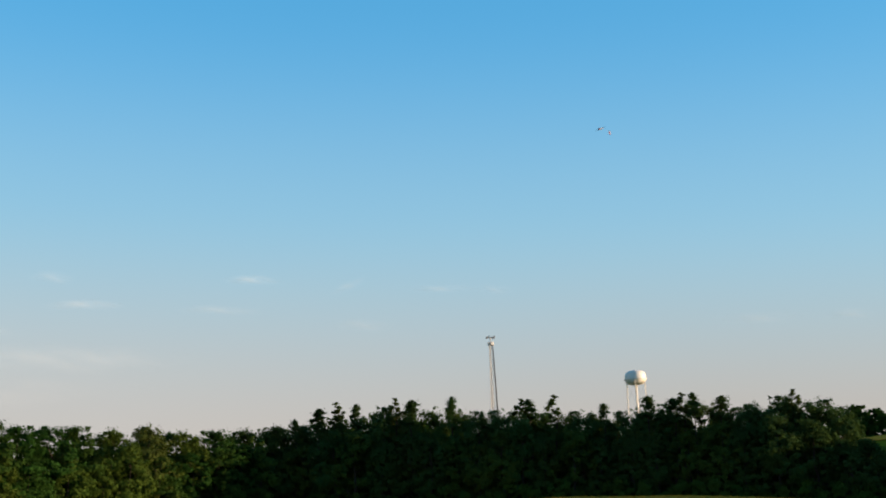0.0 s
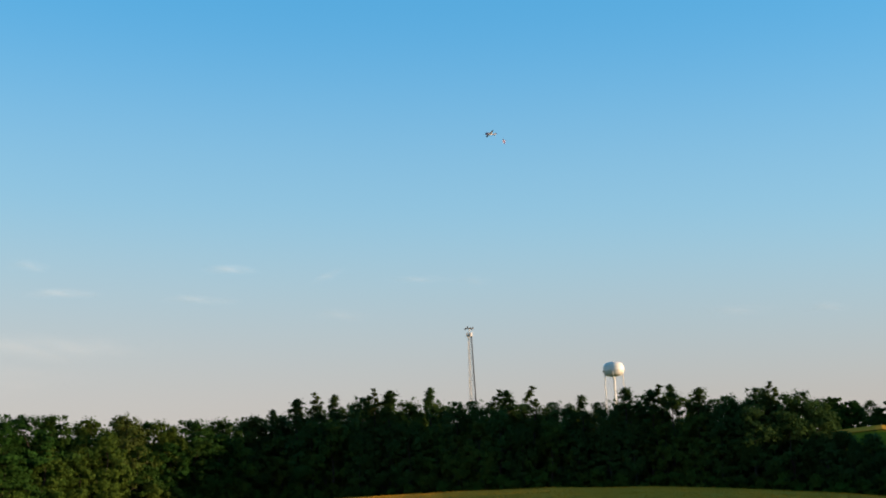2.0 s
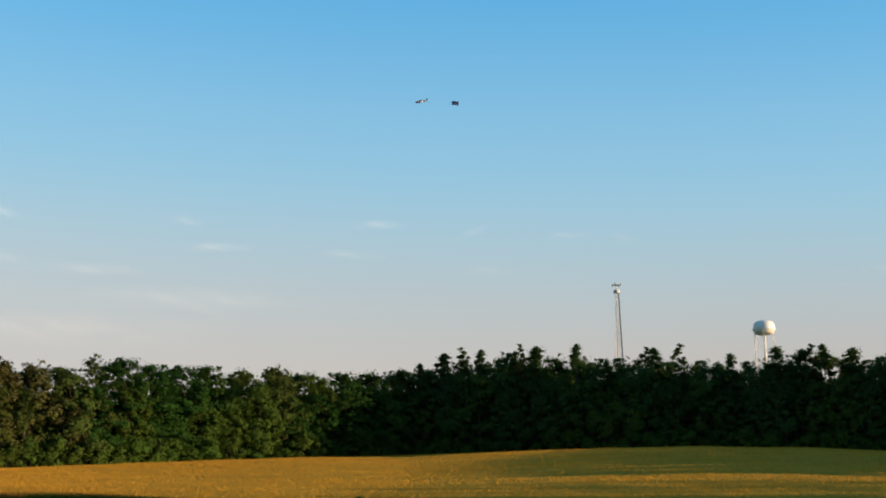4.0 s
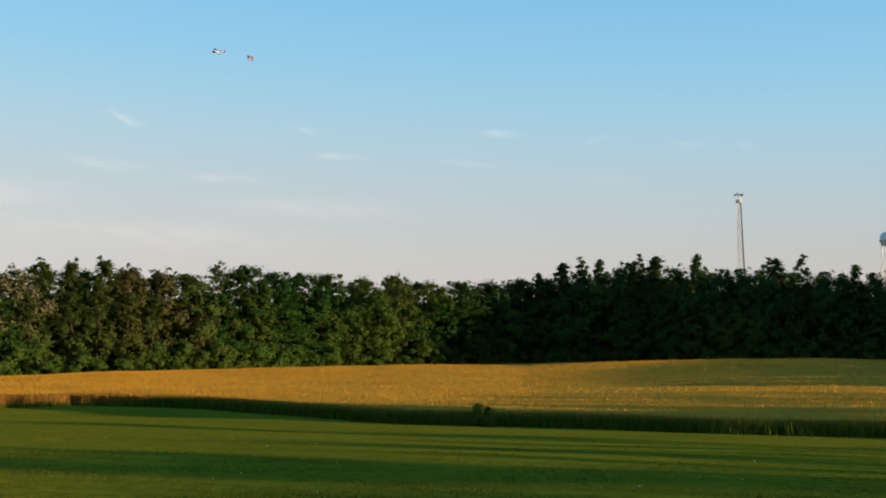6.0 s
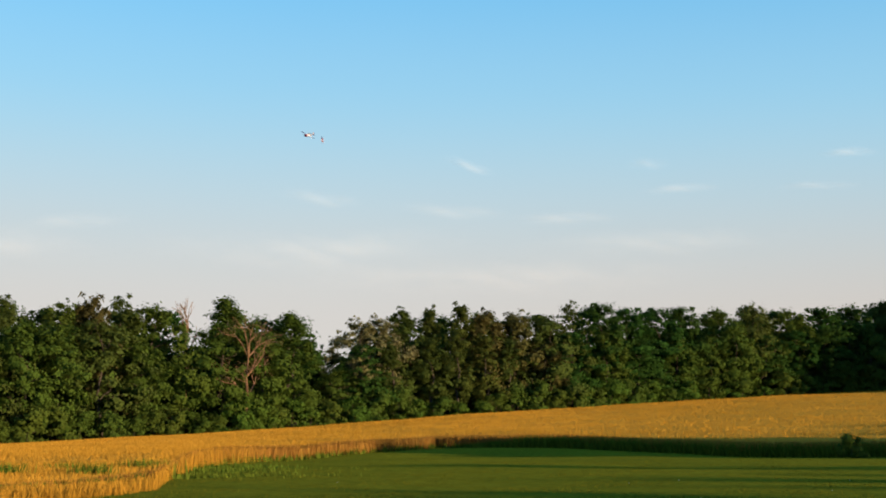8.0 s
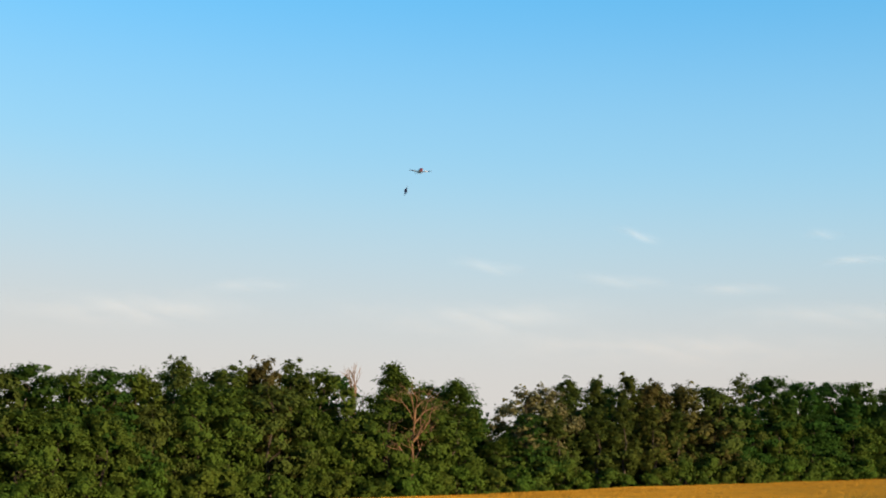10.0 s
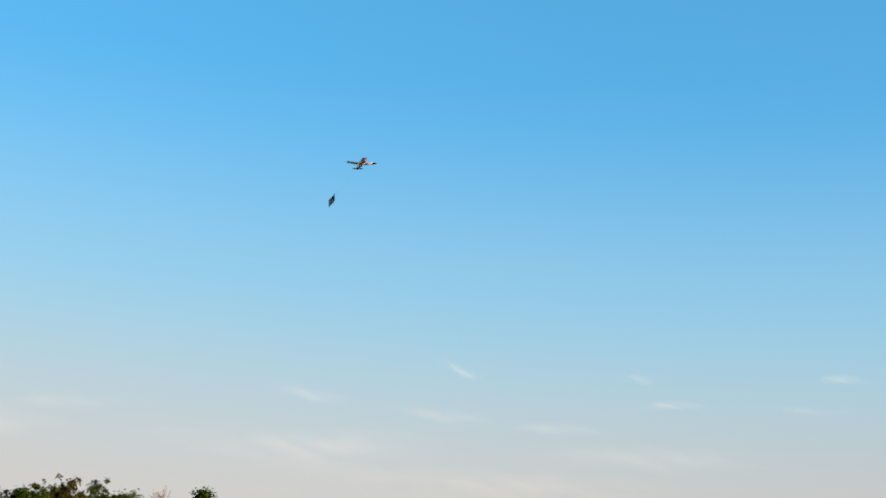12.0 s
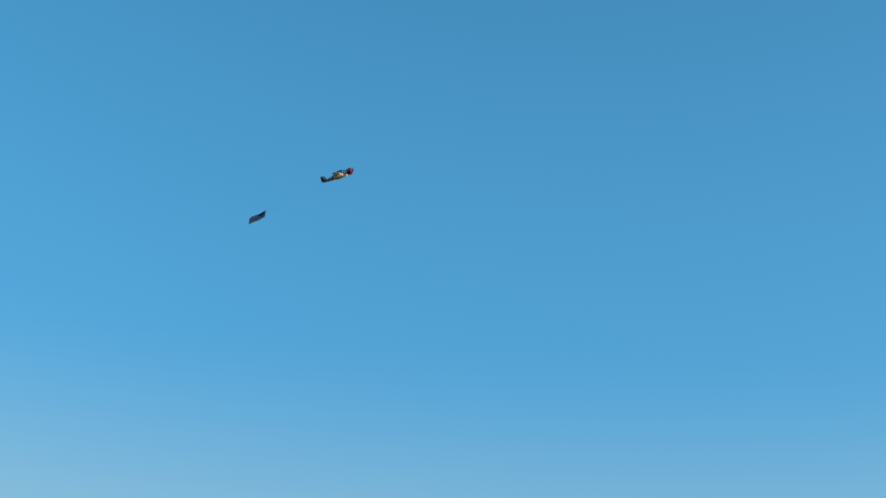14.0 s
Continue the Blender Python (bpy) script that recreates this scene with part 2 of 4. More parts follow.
def make_wheat():
    azs = np.linspace(-32, 62, 420)
    cols = 75
    e = edge_line(azs)
    far = np.interp(azs, LAND_AZ, LAND_D) + np.interp(azs, (5, 10), (30.0, -1.0))
    s = np.linspace(0, 1, cols) ** 1.3
    R = e[:, None] + (far - e)[:, None] * s[None, :]
    A = np.radians(azs)[:, None] + 0 * R
    X, Y = -R * np.sin(A), R * np.cos(A)
    rng = np.random.default_rng(3)
    Z = ground(X, Y) + wheat_h(np.degrees(A), R) * 0.79 + 0.02 * np.sin(X * 0.7) * np.sin(Y * 0.5) + rng.normal(0, 0.004, X.shape)
    top = np.stack([X, Y, Z], -1)
    foot = np.stack([X[:, 0], Y[:, 0], ground(X[:, 0], Y[:, 0]) - 0.02], -1)
    V = top.reshape(-1, 3)
    n = len(azs)
    q = (np.arange(n - 1)[:, None] * cols + np.arange(cols - 1)[None, :]).reshape(-1, 1)
    F = (q + np.array([0, 1, cols + 1])).tolist() + (q + np.array([0, cols + 1, cols])).tolist()
    field = tagged(new("wheat_field", mesh_from("wheat_field", V, F, WHEAT, True)), "ripe golden wheat standing in a sloping field", "wheat", kind="stuff")
    b = np.arange(n - 1)[:, None]
    # this face takes the darkened straw as well, so it looks less sunlit
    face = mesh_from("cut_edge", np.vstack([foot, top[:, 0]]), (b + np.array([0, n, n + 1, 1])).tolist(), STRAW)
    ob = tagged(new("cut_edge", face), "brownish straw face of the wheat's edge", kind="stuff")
    ob.parent = field
    # stalks with ears: thin upright blades, densest along the edge
    def stalks(count, az0, az1, depth, low, high_, width, ground_up, seed):
        rg = np.random.default_rng(seed)
        az = az0 + (az1 - az0) * rg.uniform(0, 1, count) ** (0.5 if depth > 10 else 1.0)
        ed = edge_line(az)
        fr = np.interp(az, LAND_AZ, LAND_D) + np.interp(az, (5, 10), (25.0, -1.0))
        d = ed + (rg.uniform(-0.25, 1.0, count) * depth if depth else rg.uniform(0, 1, count) ** 0.8 * (fr - ed))
        d = np.minimum(d, fr)
        x, y = -d * np.sin(np.radians(az)), d * np.cos(np.radians(az))
        g = ground(x, y)
        patch = 0.014 * np.sin(x * 0.23 + 1.3 * np.sin(y * 0.11)) + 0.012 * np.sin(y * 0.4 + x * 0.05)
        tracks = np.abs((y + 0.16 * x + 0.8 * np.sin(x * 0.04)) % 13 - 6.5) < 0.35
        h = wheat_h(az, d) + patch + rg.uniform(low, high_, count) - (0 if ground_up else 0.22) * tracks
        z0 = g if ground_up else g + np.maximum(wheat_h(az, d) - 0.3, 0.02)
        t = rg.uniform(0, 2 * np.pi, count)
        lean = rg.normal(0, 0.07 if ground_up else 0.12, (count, 2))
        w = width * rg.uniform(0.6, 1.3, count)
        ux, uy = np.cos(t) * w, np.sin(t) * w
        p0 = np.stack([x - ux * .5, y - uy * .5, z0], -1)
        p1 = np.stack([x + ux * .5, y + uy * .5, z0], -1)
        p2 = np.stack([x + ux + lean[:, 0], y + uy + lean[:, 1], g + h * .86], -1)
        p3 = np.stack([x - ux + lean[:, 0], y - uy + lean[:, 1], g + h * .86], -1)
        p4 = np.stack([x + lean[:, 0] * 1.4, y + lean[:, 1] * 1.4, g + h], -1)
        V = np.stack([p0, p1, p2, p3, p4], 1).reshape(-1, 3)
        b = np.arange(count)[:, None] * 5
        F = (b + np.array([0, 1, 2, 3])).tolist() + (b + np.array([3, 2, 4])).tolist()
        if not ground_up:
            V = np.stack([p0 - 0.5 * (p1 - p0), p1 + 0.5 * (p1 - p0), p4], 1).reshape(-1, 3)
            F = (np.arange(count)[:, None] * 3 + np.arange(3)).tolist()
        return V, F
    V, F = stalks(340000, -19, 50, 0, -0.012, 0.015, 0.03, False, 5)
    ob = tagged(new("wheat_ears", mesh_from("wheat_ears", V, F, STALKS)), "pale golden ears above the wheat", kind="stuff")
    ob.parent = field
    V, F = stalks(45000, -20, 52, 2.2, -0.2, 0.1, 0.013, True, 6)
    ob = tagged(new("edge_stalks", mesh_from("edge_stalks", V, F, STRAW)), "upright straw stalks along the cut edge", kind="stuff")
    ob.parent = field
    V, F = stalks(60000, 33, 50, 16, -0.15, 0.1, 0.009, True, 7)
    ob = tagged(new("corner_stalks", mesh_from("corner_stalks", V, F, STALKS)), "fine straw stalks in the near corner of the wheat", kind="stuff")
    ob.parent = field
    # stubbly grass verge at the foot of the wheat
    rg = np.random.default_rng(8)
    n = 9000
    az = rg.uniform(-20, 45, n)
    d = edge_d(az) - rg.uniform(-0.3, 1.0, n)
    V, F = blades(-d * np.sin(np.radians(az)), d * np.cos(np.radians(az)), rg.uniform(0.12, 0.5, n), 0.05, rg)
    n = 22000
    az = rg.uniform(-20, 26.5, n)
    d = edge_d(az) - rg.uniform(-0.2, 1.1, n)
    fade = np.clip((26.5 - az) / 4, 0.15, 1)
    V2, F2 = blades(-d * np.sin(np.radians(az)), d * np.cos(np.radians(az)), rg.uniform(0.6, 1.02, n) * fade, 0.04, rg)
    F = F + (np.asarray(F2) + len(V)).tolist()
    V = np.vstack([V, V2])
    verge = new("grass_verge", mesh_from("grass_verge", V, F, WEED))
    tagged(verge, "uncut green grass along the foot of the wheat", "grass", kind="stuff")


def make_weeds():
    """Green weeds in the corner of the wheat and tall grass where its edge turns."""
    for az, d, spread, tall, n, up in ((43.4, 47, 0.3, 0.34, 150, 0.3), (41.2, 50, 0.3, 0.24, 90, 0.4), (40.2, 47, 0.32, 0.38, 170, 0.3), (38.1, 53, 0.5, 0.34, 200, 0.4),
                                       (35.6, 70, 1.6, 0.3, 420, 0), (35.9, 62, 1.5, 0.28, 420, 0), (36.4, 54, 0.9, 0.25, 300, 0), (34.2, 66, 2.2, 0.16, 420, 0), (34.9, 56, 2.2, 0.15, 420, 0)):
        rg = np.random.default_rng(int(az * 10 + d))
        x, y = spot(az, d)
        px, py = x + rg.normal(0, spread, n), y + rg.normal(0, spread, n)
        V, F = blades(px, py, rg.uniform(0.4, 1.0, n) * tall + (float(wheat_h(az, d)) if up else 0), 0.05 if up else 0.03, rg)
        weed = new("weed_clump", mesh_from("weed_clump", V, F, WEED))
        tagged(weed, "clump of green weeds in the wheat" if up else "tuft of tall bright green grass", "weeds", "weed clumps", "stuff")


def blades(x, y, h, width, rg):
    n = len(x)
    g = ground(x, y)
    t = rg.uniform(0, 2 * np.pi, n)
    ux, uy = np.cos(t) * width, np.sin(t) * width
    lean = rg.normal(0, 0.25, (n, 2)) * h[:, None]
    p0 = np.stack([x - ux, y - uy, g - 0.01], -1)
    p1 = np.stack([x + ux, y + uy, g - 0.01], -1)
    p2 = np.stack([x + lean[:, 0], y + lean[:, 1], g + h], -1)
    V = np.stack([p0, p1, p2], 1).reshape(-1, 3)
    return V, (np.arange(n)[:, None] * 3 + np.array([0, 1, 2])).tolist()


def make_lawn():
    rg = np.random.default_rng(11)
    n = 210000
    az = rg.uniform(-9, 44, n)
    d = 20 + 85 * rg.uniform(0, 1, n) ** 1.25
    keep = d < edge_d(az) - 0.3
    az, d = az[keep], d[keep]
    x, y = -d * np.sin(np.radians(az)), d * np.cos(np.radians(az))
    clump = 0.6 + 0.5 * np.sin(x * 0.9 + 2 * np.sin(y * 0.5)) * np.sin(y * 0.8)
    V, F = blades(x, y, rg.uniform(0.025, 0.055, len(x)) * clump, 0.01, rg)
    lawn = new("lawn_blades", mesh_from("lawn_blades", V, F, BLADES))
    tagged(lawn, "short mown grass blades in uneven tufts", "grass", kind="stuff")
    n = 22
    az, d = rg.uniform(-8, 32, n), 20 + 30 * rg.uniform(0, 1, n) ** 1.5
    x, y = -d * np.sin(np.radians(az)), d * np.cos(np.radians(az))
    g = ground(x, y) + 0.07
    V, F = [], []
    for a, b, c in zip(x, y, g):
        k, r = len(V), rg.uniform(0.008, 0.017)
        V += [(a - r, b, c), (a, b - r, c), (a + r, b, c), (a, b + r, c), (a, b, c + r), (a, b, c - r)]
        F += [(k, k + 1, k + 4), (k + 1, k + 2, k + 4), (k + 2, k + 3, k + 4), (k + 3, k, k + 4), (k + 1, k, k + 5), (k + 2, k + 1, k + 5), (k + 3, k + 2, k + 5), (k, k + 3, k + 5)]
    tagged(new("clover_blossoms", mesh_from("clover_blossoms", V, F, CLOVER)), "small white clover blossoms scattered in the lawn", "flower", kind="stuff")


# ---- trees ----
def crown_mesh(name, mat, lobes, leaves, size, rg, height):
    """Small leaf sprays, thick about the middle of each lobe (x, y, z, radius, flatness) and thinning outwards, with some larger ones within."""
    L = np.array(lobes)
    area = L[:, 3] ** 1.8
    pick = rg.choice(len(L), leaves, p=area / area.sum())
    heart = rg.uniform(0, 1, leaves) < 0.1
    off = np.clip(rg.normal(0, 0.56, (leaves, 3)), -1.15, 1.15) * L[pick, 3][:, None] * np.where(heart, 0.5, 1.0)[:, None]
    off[:, 2] *= L[pick, 4]
    c = L[pick, :3] + off
    c[:, 2] = np.maximum(c[:, 2], 0.1)
    c[:, 2] *= np.where(c[:, 2] > 0, (height - size * 0.6) / c[:, 2].max(), 1.0)
    out = c - np.array([0, 0, 0.4]) * height
    out /= np.linalg.norm(out, axis=1)[:, None]
    n = out * 0.8 + 0.4 * off / (np.linalg.norm(off, axis=1)[:, None] + 1e-6) + rg.normal(0, 0.3, (leaves, 3))
    n /= np.linalg.norm(n, axis=1)[:, None]
    a = np.cross(n, rg.normal(size=(leaves, 3)))
    a /= np.linalg.norm(a, axis=1)[:, None]
    b = np.cross(n, a)
    s = (size * rg.uniform(0.55, 1.4, leaves) * np.where(heart, 2.2, 1.0))[:, None]
    V = np.stack([c + a * s * 1.25, c - a * s * 0.6 + b * s * 0.85, c - a * s * 0.6 - b * s * 0.85], 1).reshape(-1, 3)
    return mesh_from(name, V, (np.arange(leaves)[:, None] * 3 + np.arange(3)).tolist(), mat)


def limbs(bm, p, d, length, r, depth, rg, tips, sag=0.0, sides=6):
    q = p + d * length
    tube(bm, p, q, r, r * 0.62, sides, False)
    tips.append(q)
    if depth:
        for k in range(rg.integers(2, 4)):
            e = (d + Vector(rg.normal(0, 0.55, 3)) + Vector((0, 0, 0.12 - sag))).normalized()
            limbs(bm, q, e, length * rg.uniform(0.55, 0.85), r * 0.58, depth - 1, rg, tips, sag, max(3, sides - 1))


def make_tree(label, leaf, height, radius, bottom, lobes_n, lobe_r, leaves, size, seed, category="tree", name="tree", top_heavy=0.0, lean=0.0, flat=(0.55, 0.85)):
    """A tree of that height: trunk with limbs and a crown of leafy lobes between bottom (share of height) and the top."""
    rg = np.random.default_rng(seed)
    root = tagged(new(name), label, category)
    bm = bmesh.new()
    tips = []
    steps = 5
    p = Vector((0, 0, -0.4))
    for k in range(steps):
        q = Vector((rg.normal(0, 0.02) * height + lean * (k + 1) / steps, rg.normal(0, 0.02) * height, height * 0.82 * (k + 1) / steps))
        r0, r1 = (height * 0.017 * (1 - 0.8 * s / steps) for s in (k, k + 1))
        tube(bm, p, q, r0, r1, 6, False)
        if q.z > height * max(bottom, 0.12):
            for b in range(2):
                a = rg.uniform(0, 2 * math.pi)
                limbs(bm, q, Vector((math.cos(a), math.sin(a), rg.uniform(0.2, 0.9))).normalized(), radius * rg.uniform(0.25, 0.4), r1 * 0.5, 1, rg, tips, 0.0, 4)
        p = q
    me = bpy.data.meshes.new("trunk")
    bm.to_mesh(me)
    bm.free()
    me.materials.append(BARK)
    trunk = new("trunk", me)
    trunk.parent = root
    lobes = []
    ph = rg.uniform(0, 6, 3)
    for k in range(lobes_n):
        u = (k + rg.uniform(0, 1)) / lobes_n
        h = bottom + (1 - bottom) * u
        env = math.sin(math.pi * min(1, u * 0.72 + 0.24 + top_heavy * 0.08)) ** 0.75
        a = rg.uniform(0, 2 * math.pi)
        env *= 1 + 0.28 * math.sin(2 * a + ph[0]) + 0.22 * math.sin(3 * a + ph[1] + 5 * u)
        rr = radius * env * math.sqrt(rg.uniform(0.1, 1.0))
        r = lobe_r * rg.uniform(0.45, 1.35)
        lobes.append((rr * math.cos(a) + lean * h, rr * math.sin(a), max(height * h - r * 0.4, r * 0.6), r, rg.uniform(*flat)))
    # small tufts that break the outline
    for k in range(lobes_n // 2):
        u = rg.uniform(0.25, 1.0) ** 0.7
        env = math.sin(math.pi * min(1, u * 0.72 + 0.24 + top_heavy * 0.08)) ** 0.75
        a, rr = rg.uniform(0, 2 * math.pi), radius * env * rg.uniform(0.75, 1.25)
        h = bottom + (1 - bottom) * u
        lobes.append((rr * math.cos(a) + lean * h, rr * math.sin(a), height * h * rg.uniform(0.97, 1.05), lobe_r * rg.uniform(0.25, 0.5), 0.9))
    lobes.append((lean, 0, height - lobe_r * 0.4, lobe_r * 0.4, 0.9))
    crown = new("crown", crown_mesh("crown", LEAF[leaf], lobes, leaves, size, rg, height))
    crown.parent = root
    return root


def make_dead_tree(label, height, spread, seed, depth=4, name="dead_tree"):
    rg = np.random.default_rng(seed)
    root = tagged(new(name), label, "dead tree")
    bm, tips = bmesh.new(), []
    p = Vector((0, 0, -0.4))
    for k in range(4):
        q = Vector((rg.normal(0, 0.015) * height, rg.normal(0, 0.015) * height, height * 0.7 * (k + 1) / 4))
        tube(bm, p, q, 0.24 - 0.045 * k, 0.24 - 0.045 * (k + 1), 7, False)
        if k:
            for b in range(3):
                a = rg.uniform(0, 2 * math.pi)
                limbs(bm, q, Vector((math.cos(a) * spread, math.sin(a) * spread, 0.9)).normalized(), height * 0.15, 0.085, depth - 1, rg, tips)
        p = q
    limbs(bm, p, Vector((0.1, 0, 1)).normalized(), height * 0.14, 0.09, depth - 1, rg, tips)
    part("branchwork", bm, DEAD_BARK, root)
    return root


def stand(root, az, d, size=1.0, turn=0.0, fat=1.0):
    x, y = spot(az, d)
    return pose(x, y, float(ground(x, y)) - 0.05, 0, 0, turn) @ Matrix.Diagonal((size * fat, size * fat, size, 1))


KINDS = {
    "broad": (make_tree("broad green deciduous tree at the edge of the wood", "green", 15, 5.0, 0.1, 80, 0.95, 7600, 0.165, 21), 15),
    "deep": (make_tree("dense deep green tree with layered boughs", "deep", 15, 4.8, 0.05, 84, 1.05, 7600, 0.165, 22, flat=(0.28, 0.45)), 15),
    "dusk": (make_tree("dark green rounded tree in the shaded wood", "dusk", 15, 4.8, 0.05, 90, 0.95, 9000, 0.14, 33), 15),
    "glade": (make_tree("yellowish green tree in the shaded wood", "glade", 15, 4.4, 0.08, 84, 0.85, 9000, 0.135, 34), 15),
    "round": (make_tree("rounded olive green tree", "olive", 13, 4.8, 0.06, 76, 0.95, 7400, 0.165, 23), 13),
    "tall": (make_tree("tall narrow green tree with an uneven crown", "green", 17, 3.4, 0.15, 66, 0.8, 7000, 0.155, 24), 17),
    "column": (make_tree("upright olive-brown tree with feathery boughs", "olive", 16, 2.7, 0.08, 80, 0.62, 7000, 0.15, 35, flat=(0.7, 1.1)), 16),
    "tuft": (make_tree("tall tree with bare trunk and tufted crown", "green", 17, 2.6, 0.56, 26, 0.75, 3600, 0.15, 25, top_heavy=1), 17),
    "airy": (make_tree("thin-leaved tree with gaps in its crown", "olive", 16, 3.4, 0.3, 36, 0.72, 3800, 0.15, 26), 16),
    "crest": (make_tree("small tree with a ragged crown on the skyline", "dusk", 16, 1.7, 0.5, 26, 0.5, 2200, 0.14, 36, top_heavy=1), 16),
    "brown": (make_tree("brownish green tree with withered leaves", "brown", 14, 3.4, 0.1, 70, 0.75, 7000, 0.155, 27, flat=(0.6, 1.0)), 14),
    "pale": (make_tree("pale grey-green tree with a loose crown", "pale", 14, 4.0, 0.35, 40, 0.75, 4400, 0.15, 28), 14),
    "slim": (make_tree("slim young tree rising above the wood", "olive", 16, 1.1, 0.55, 16, 0.5, 1300, 0.16, 29), 16),
    "inner": (make_tree("dense deep green tree within the wood", "deep", 15, 4.8, 0.02, 60, 1.1, 2000, 0.5, 32), 15),
    "shrub": (make_tree("low leafy shrub at the foot of the wood", "green", 4.2, 2.4, 0.0, 26, 0.65, 2400, 0.14, 30, "shrub", "shrub"), 4.2),
    "bush": (make_tree("bright green leafy bush", "bright", 5.5, 2.8, 0.0, 30, 0.75, 2800, 0.15, 31, "shrub", "shrub"), 5.5),
}
USED = set()


def plant(kind, az, d, height, rg, fat=None, group=""):
    root, h = KINDS[kind]
    s = height / h
    m = stand(root, az, d, s, rg.uniform(0, 360), fat or rg.uniform(0.9, 1.2) * min(1.3, max(0.8, s ** -0.5)))
    if kind in USED:
        ob = copy_thing(root, m @ Matrix.Diagonal([1 / q for q in root.scale] + [1]))
    else:
        root.matrix_basis = m
        ob = root
        USED.add(kind)
    return tagged(ob, group=group or "trees of the wood")


def make_woods():
    rg = np.random.default_rng(77)
    # crown tops along the skyline: degrees to the left of +Y, degrees above the horizon, kind
    left = [(52.34, 6.52, "broad"), (50.84, 6.37, "round"), (49.43, 6.53, "deep"), (47.82, 6.38, "broad"), (46.42, 6.43, "deep"), (45.21, 6.49, "broad"), (43.69, 7.04, "airy"), (41.38, 6.86, "tall"),
            (40.17, 7.11, "brown"), (39.07, 7.02, "airy"), (37.88, 6.67, "broad"), (34.90, 6.91, "tuft"), (32.27, 6.25, "tuft"), (29.37, 5.98, "pale"),
            (28.57, 6.09, "pale"), (27.65, 6.36, "column"), (26.45, 6.40, "column"), (25.24, 6.50, "column"), (24.15, 6.20, "brown"), (23.05, 6.10, "brown"), (22.05, 6.01, "round")]
    mid = [(20.63, 6.39, "airy"), (19.53, 6.29, "deep"), (18.34, 6.04, "deep"), (17.24, 5.99, "deep"), (16.14, 5.98, "deep"), (14.74, 5.87, "broad"), (13.33, 6.00, "round"),
           (11.94, 5.69, "broad"), (10.74, 5.68, "deep"), (9.53, 5.72, "broad"), (8.33, 5.86, "round")]
    right = [(7.42, 5.97, "crest"), (6.40, 6.37, "crest"), (4.89, 6.50, "crest"), (3.79, 6.44, "dusk"), (2.58, 6.58, "crest"), (0.93, 6.65, "crest"), (-0.10, 6.10, "dusk"), (-1.00, 6.11, "dusk"),
             (-2.22, 6.40, "crest"), (-3.27, 6.50, "slim"), (-4.29, 5.90, "dusk"), (-5.30, 6.05, "crest"), (-6.19, 5.81, "dusk"), (-7.11, 6.26, "crest"), (-8.11, 6.11, "crest"),
             (-8.92, 6.29, "crest"), (-10.07, 6.07, "crest"), (-11.19, 5.81, "dusk"), (-12.40, 6.01, "dusk"), (-13.89, 5.78, "dusk"), (-14.47, 5.31, "dusk"), (-15.51, 4.06, "dusk"), (-16.60, 3.92, "dusk"), (-17.80, 3.83, "dusk"), (-19.09, 3.75, "dusk"), (-20.38, 3.43, "dusk"),
             (-8.46, 6.28, "slim"), (-1.92, 6.41, "slim"), (3.28, 6.67, "slim"), (5.69, 6.59, "slim"), (-12.91, 6.13, "slim")]

    def row_d(az):
        return float(np.interp(az, LAND_AZ, LAND_D) + np.interp(az, (8, 10.5), (5, 0))) if az > 8 else float(np.interp(az, (-16, -8, 0, 8), (234, 238, 248, 266)))

    def height_for(az, d, el):
        return d * math.tan(radians(el)) + EYE[2] - high(az, d)

    tops = left + mid + right
    for az, el, kind in tops:
        d = row_d(az) + 9
        plant(kind, az, d, height_for(az, d, el + 0.12), rg, {"slim": 1.0, "tuft": 1.3, "crest": rg.uniform(1.0, 1.6)}.get(kind))
    level = sorted(t for t in tops if t[2] != "slim")
    azs, els = [t[0] for t in level], [t[1] for t in level]

    def fill(step, back, lo, hi, kinds, a0=-20.5, a1=50, only=""):
        az = a0
        while az < a1:
            d = row_d(az) + back + rg.uniform(-1.5, 1.5)
            el = float(np.interp(az, azs, els))
            gap = 29.8 < az < 31.4 or 35.7 < az < 37.0
            h = height_for(az, d, el) * rg.uniform(lo, hi) * (0.72 if gap else 1)
            kd = kinds[rg.integers(len(kinds))]
            if 9 < az < 21.5:
                kd = "deep" if rg.uniform() < 0.8 else "broad"
            elif az <= 9:
                kd = ("dusk", "dusk", "glade")[rg.integers(3)]
            elif az < 29:
                kd = ("column", "round", "brown", "column", "broad")[rg.integers(5)]
            plant(only or kd, az, d, h, rg)
            az += step * rg.uniform(0.75, 1.25) * 200 / d

    fill(1.35, 4.5, 0.68, 0.88, ("broad", "tall", "round", "broad", "deep"))
    fill(1.45, 14, 0.92, 1.0, ("broad", "deep", "round"), a0=8.5)
    fill(1.25, 14, 0.94, 0.99, ("dusk",), a1=8.5)
    fill(1.25, 23, 0.72, 0.86, ("inner",), only="inner")
    fill(1.9, 30, 0.7, 0.84, ("inner",), a1=14, only="inner")
    # shrubs and low growth along the foot
    az = -19
    while az < 53:
        d = row_d(az) + rg.uniform(0.2, 1.6)
        plant("shrub" if rg.uniform() < 0.6 else "bush", az, d, rg.uniform(2.6, 5.6) + (1.2 if az < -14 else 0), rg, group="shrubs along the wood")
        az += rg.uniform(0.6, 1.1) * 200 / d
    # bare dead trees
    dead = make_dead_tree("bare reddish-brown dead tree among green trees", 11.5, 0.8, 41, 5)
    d = row_d(33.9) - 0.6
    for a, h in ((33.4, 5.2), (34.0, 5.8), (34.5, 5.0)):
        plant("bush", a, row_d(a) + 0.6, h, rg, 0.9, "shrubs along the wood")
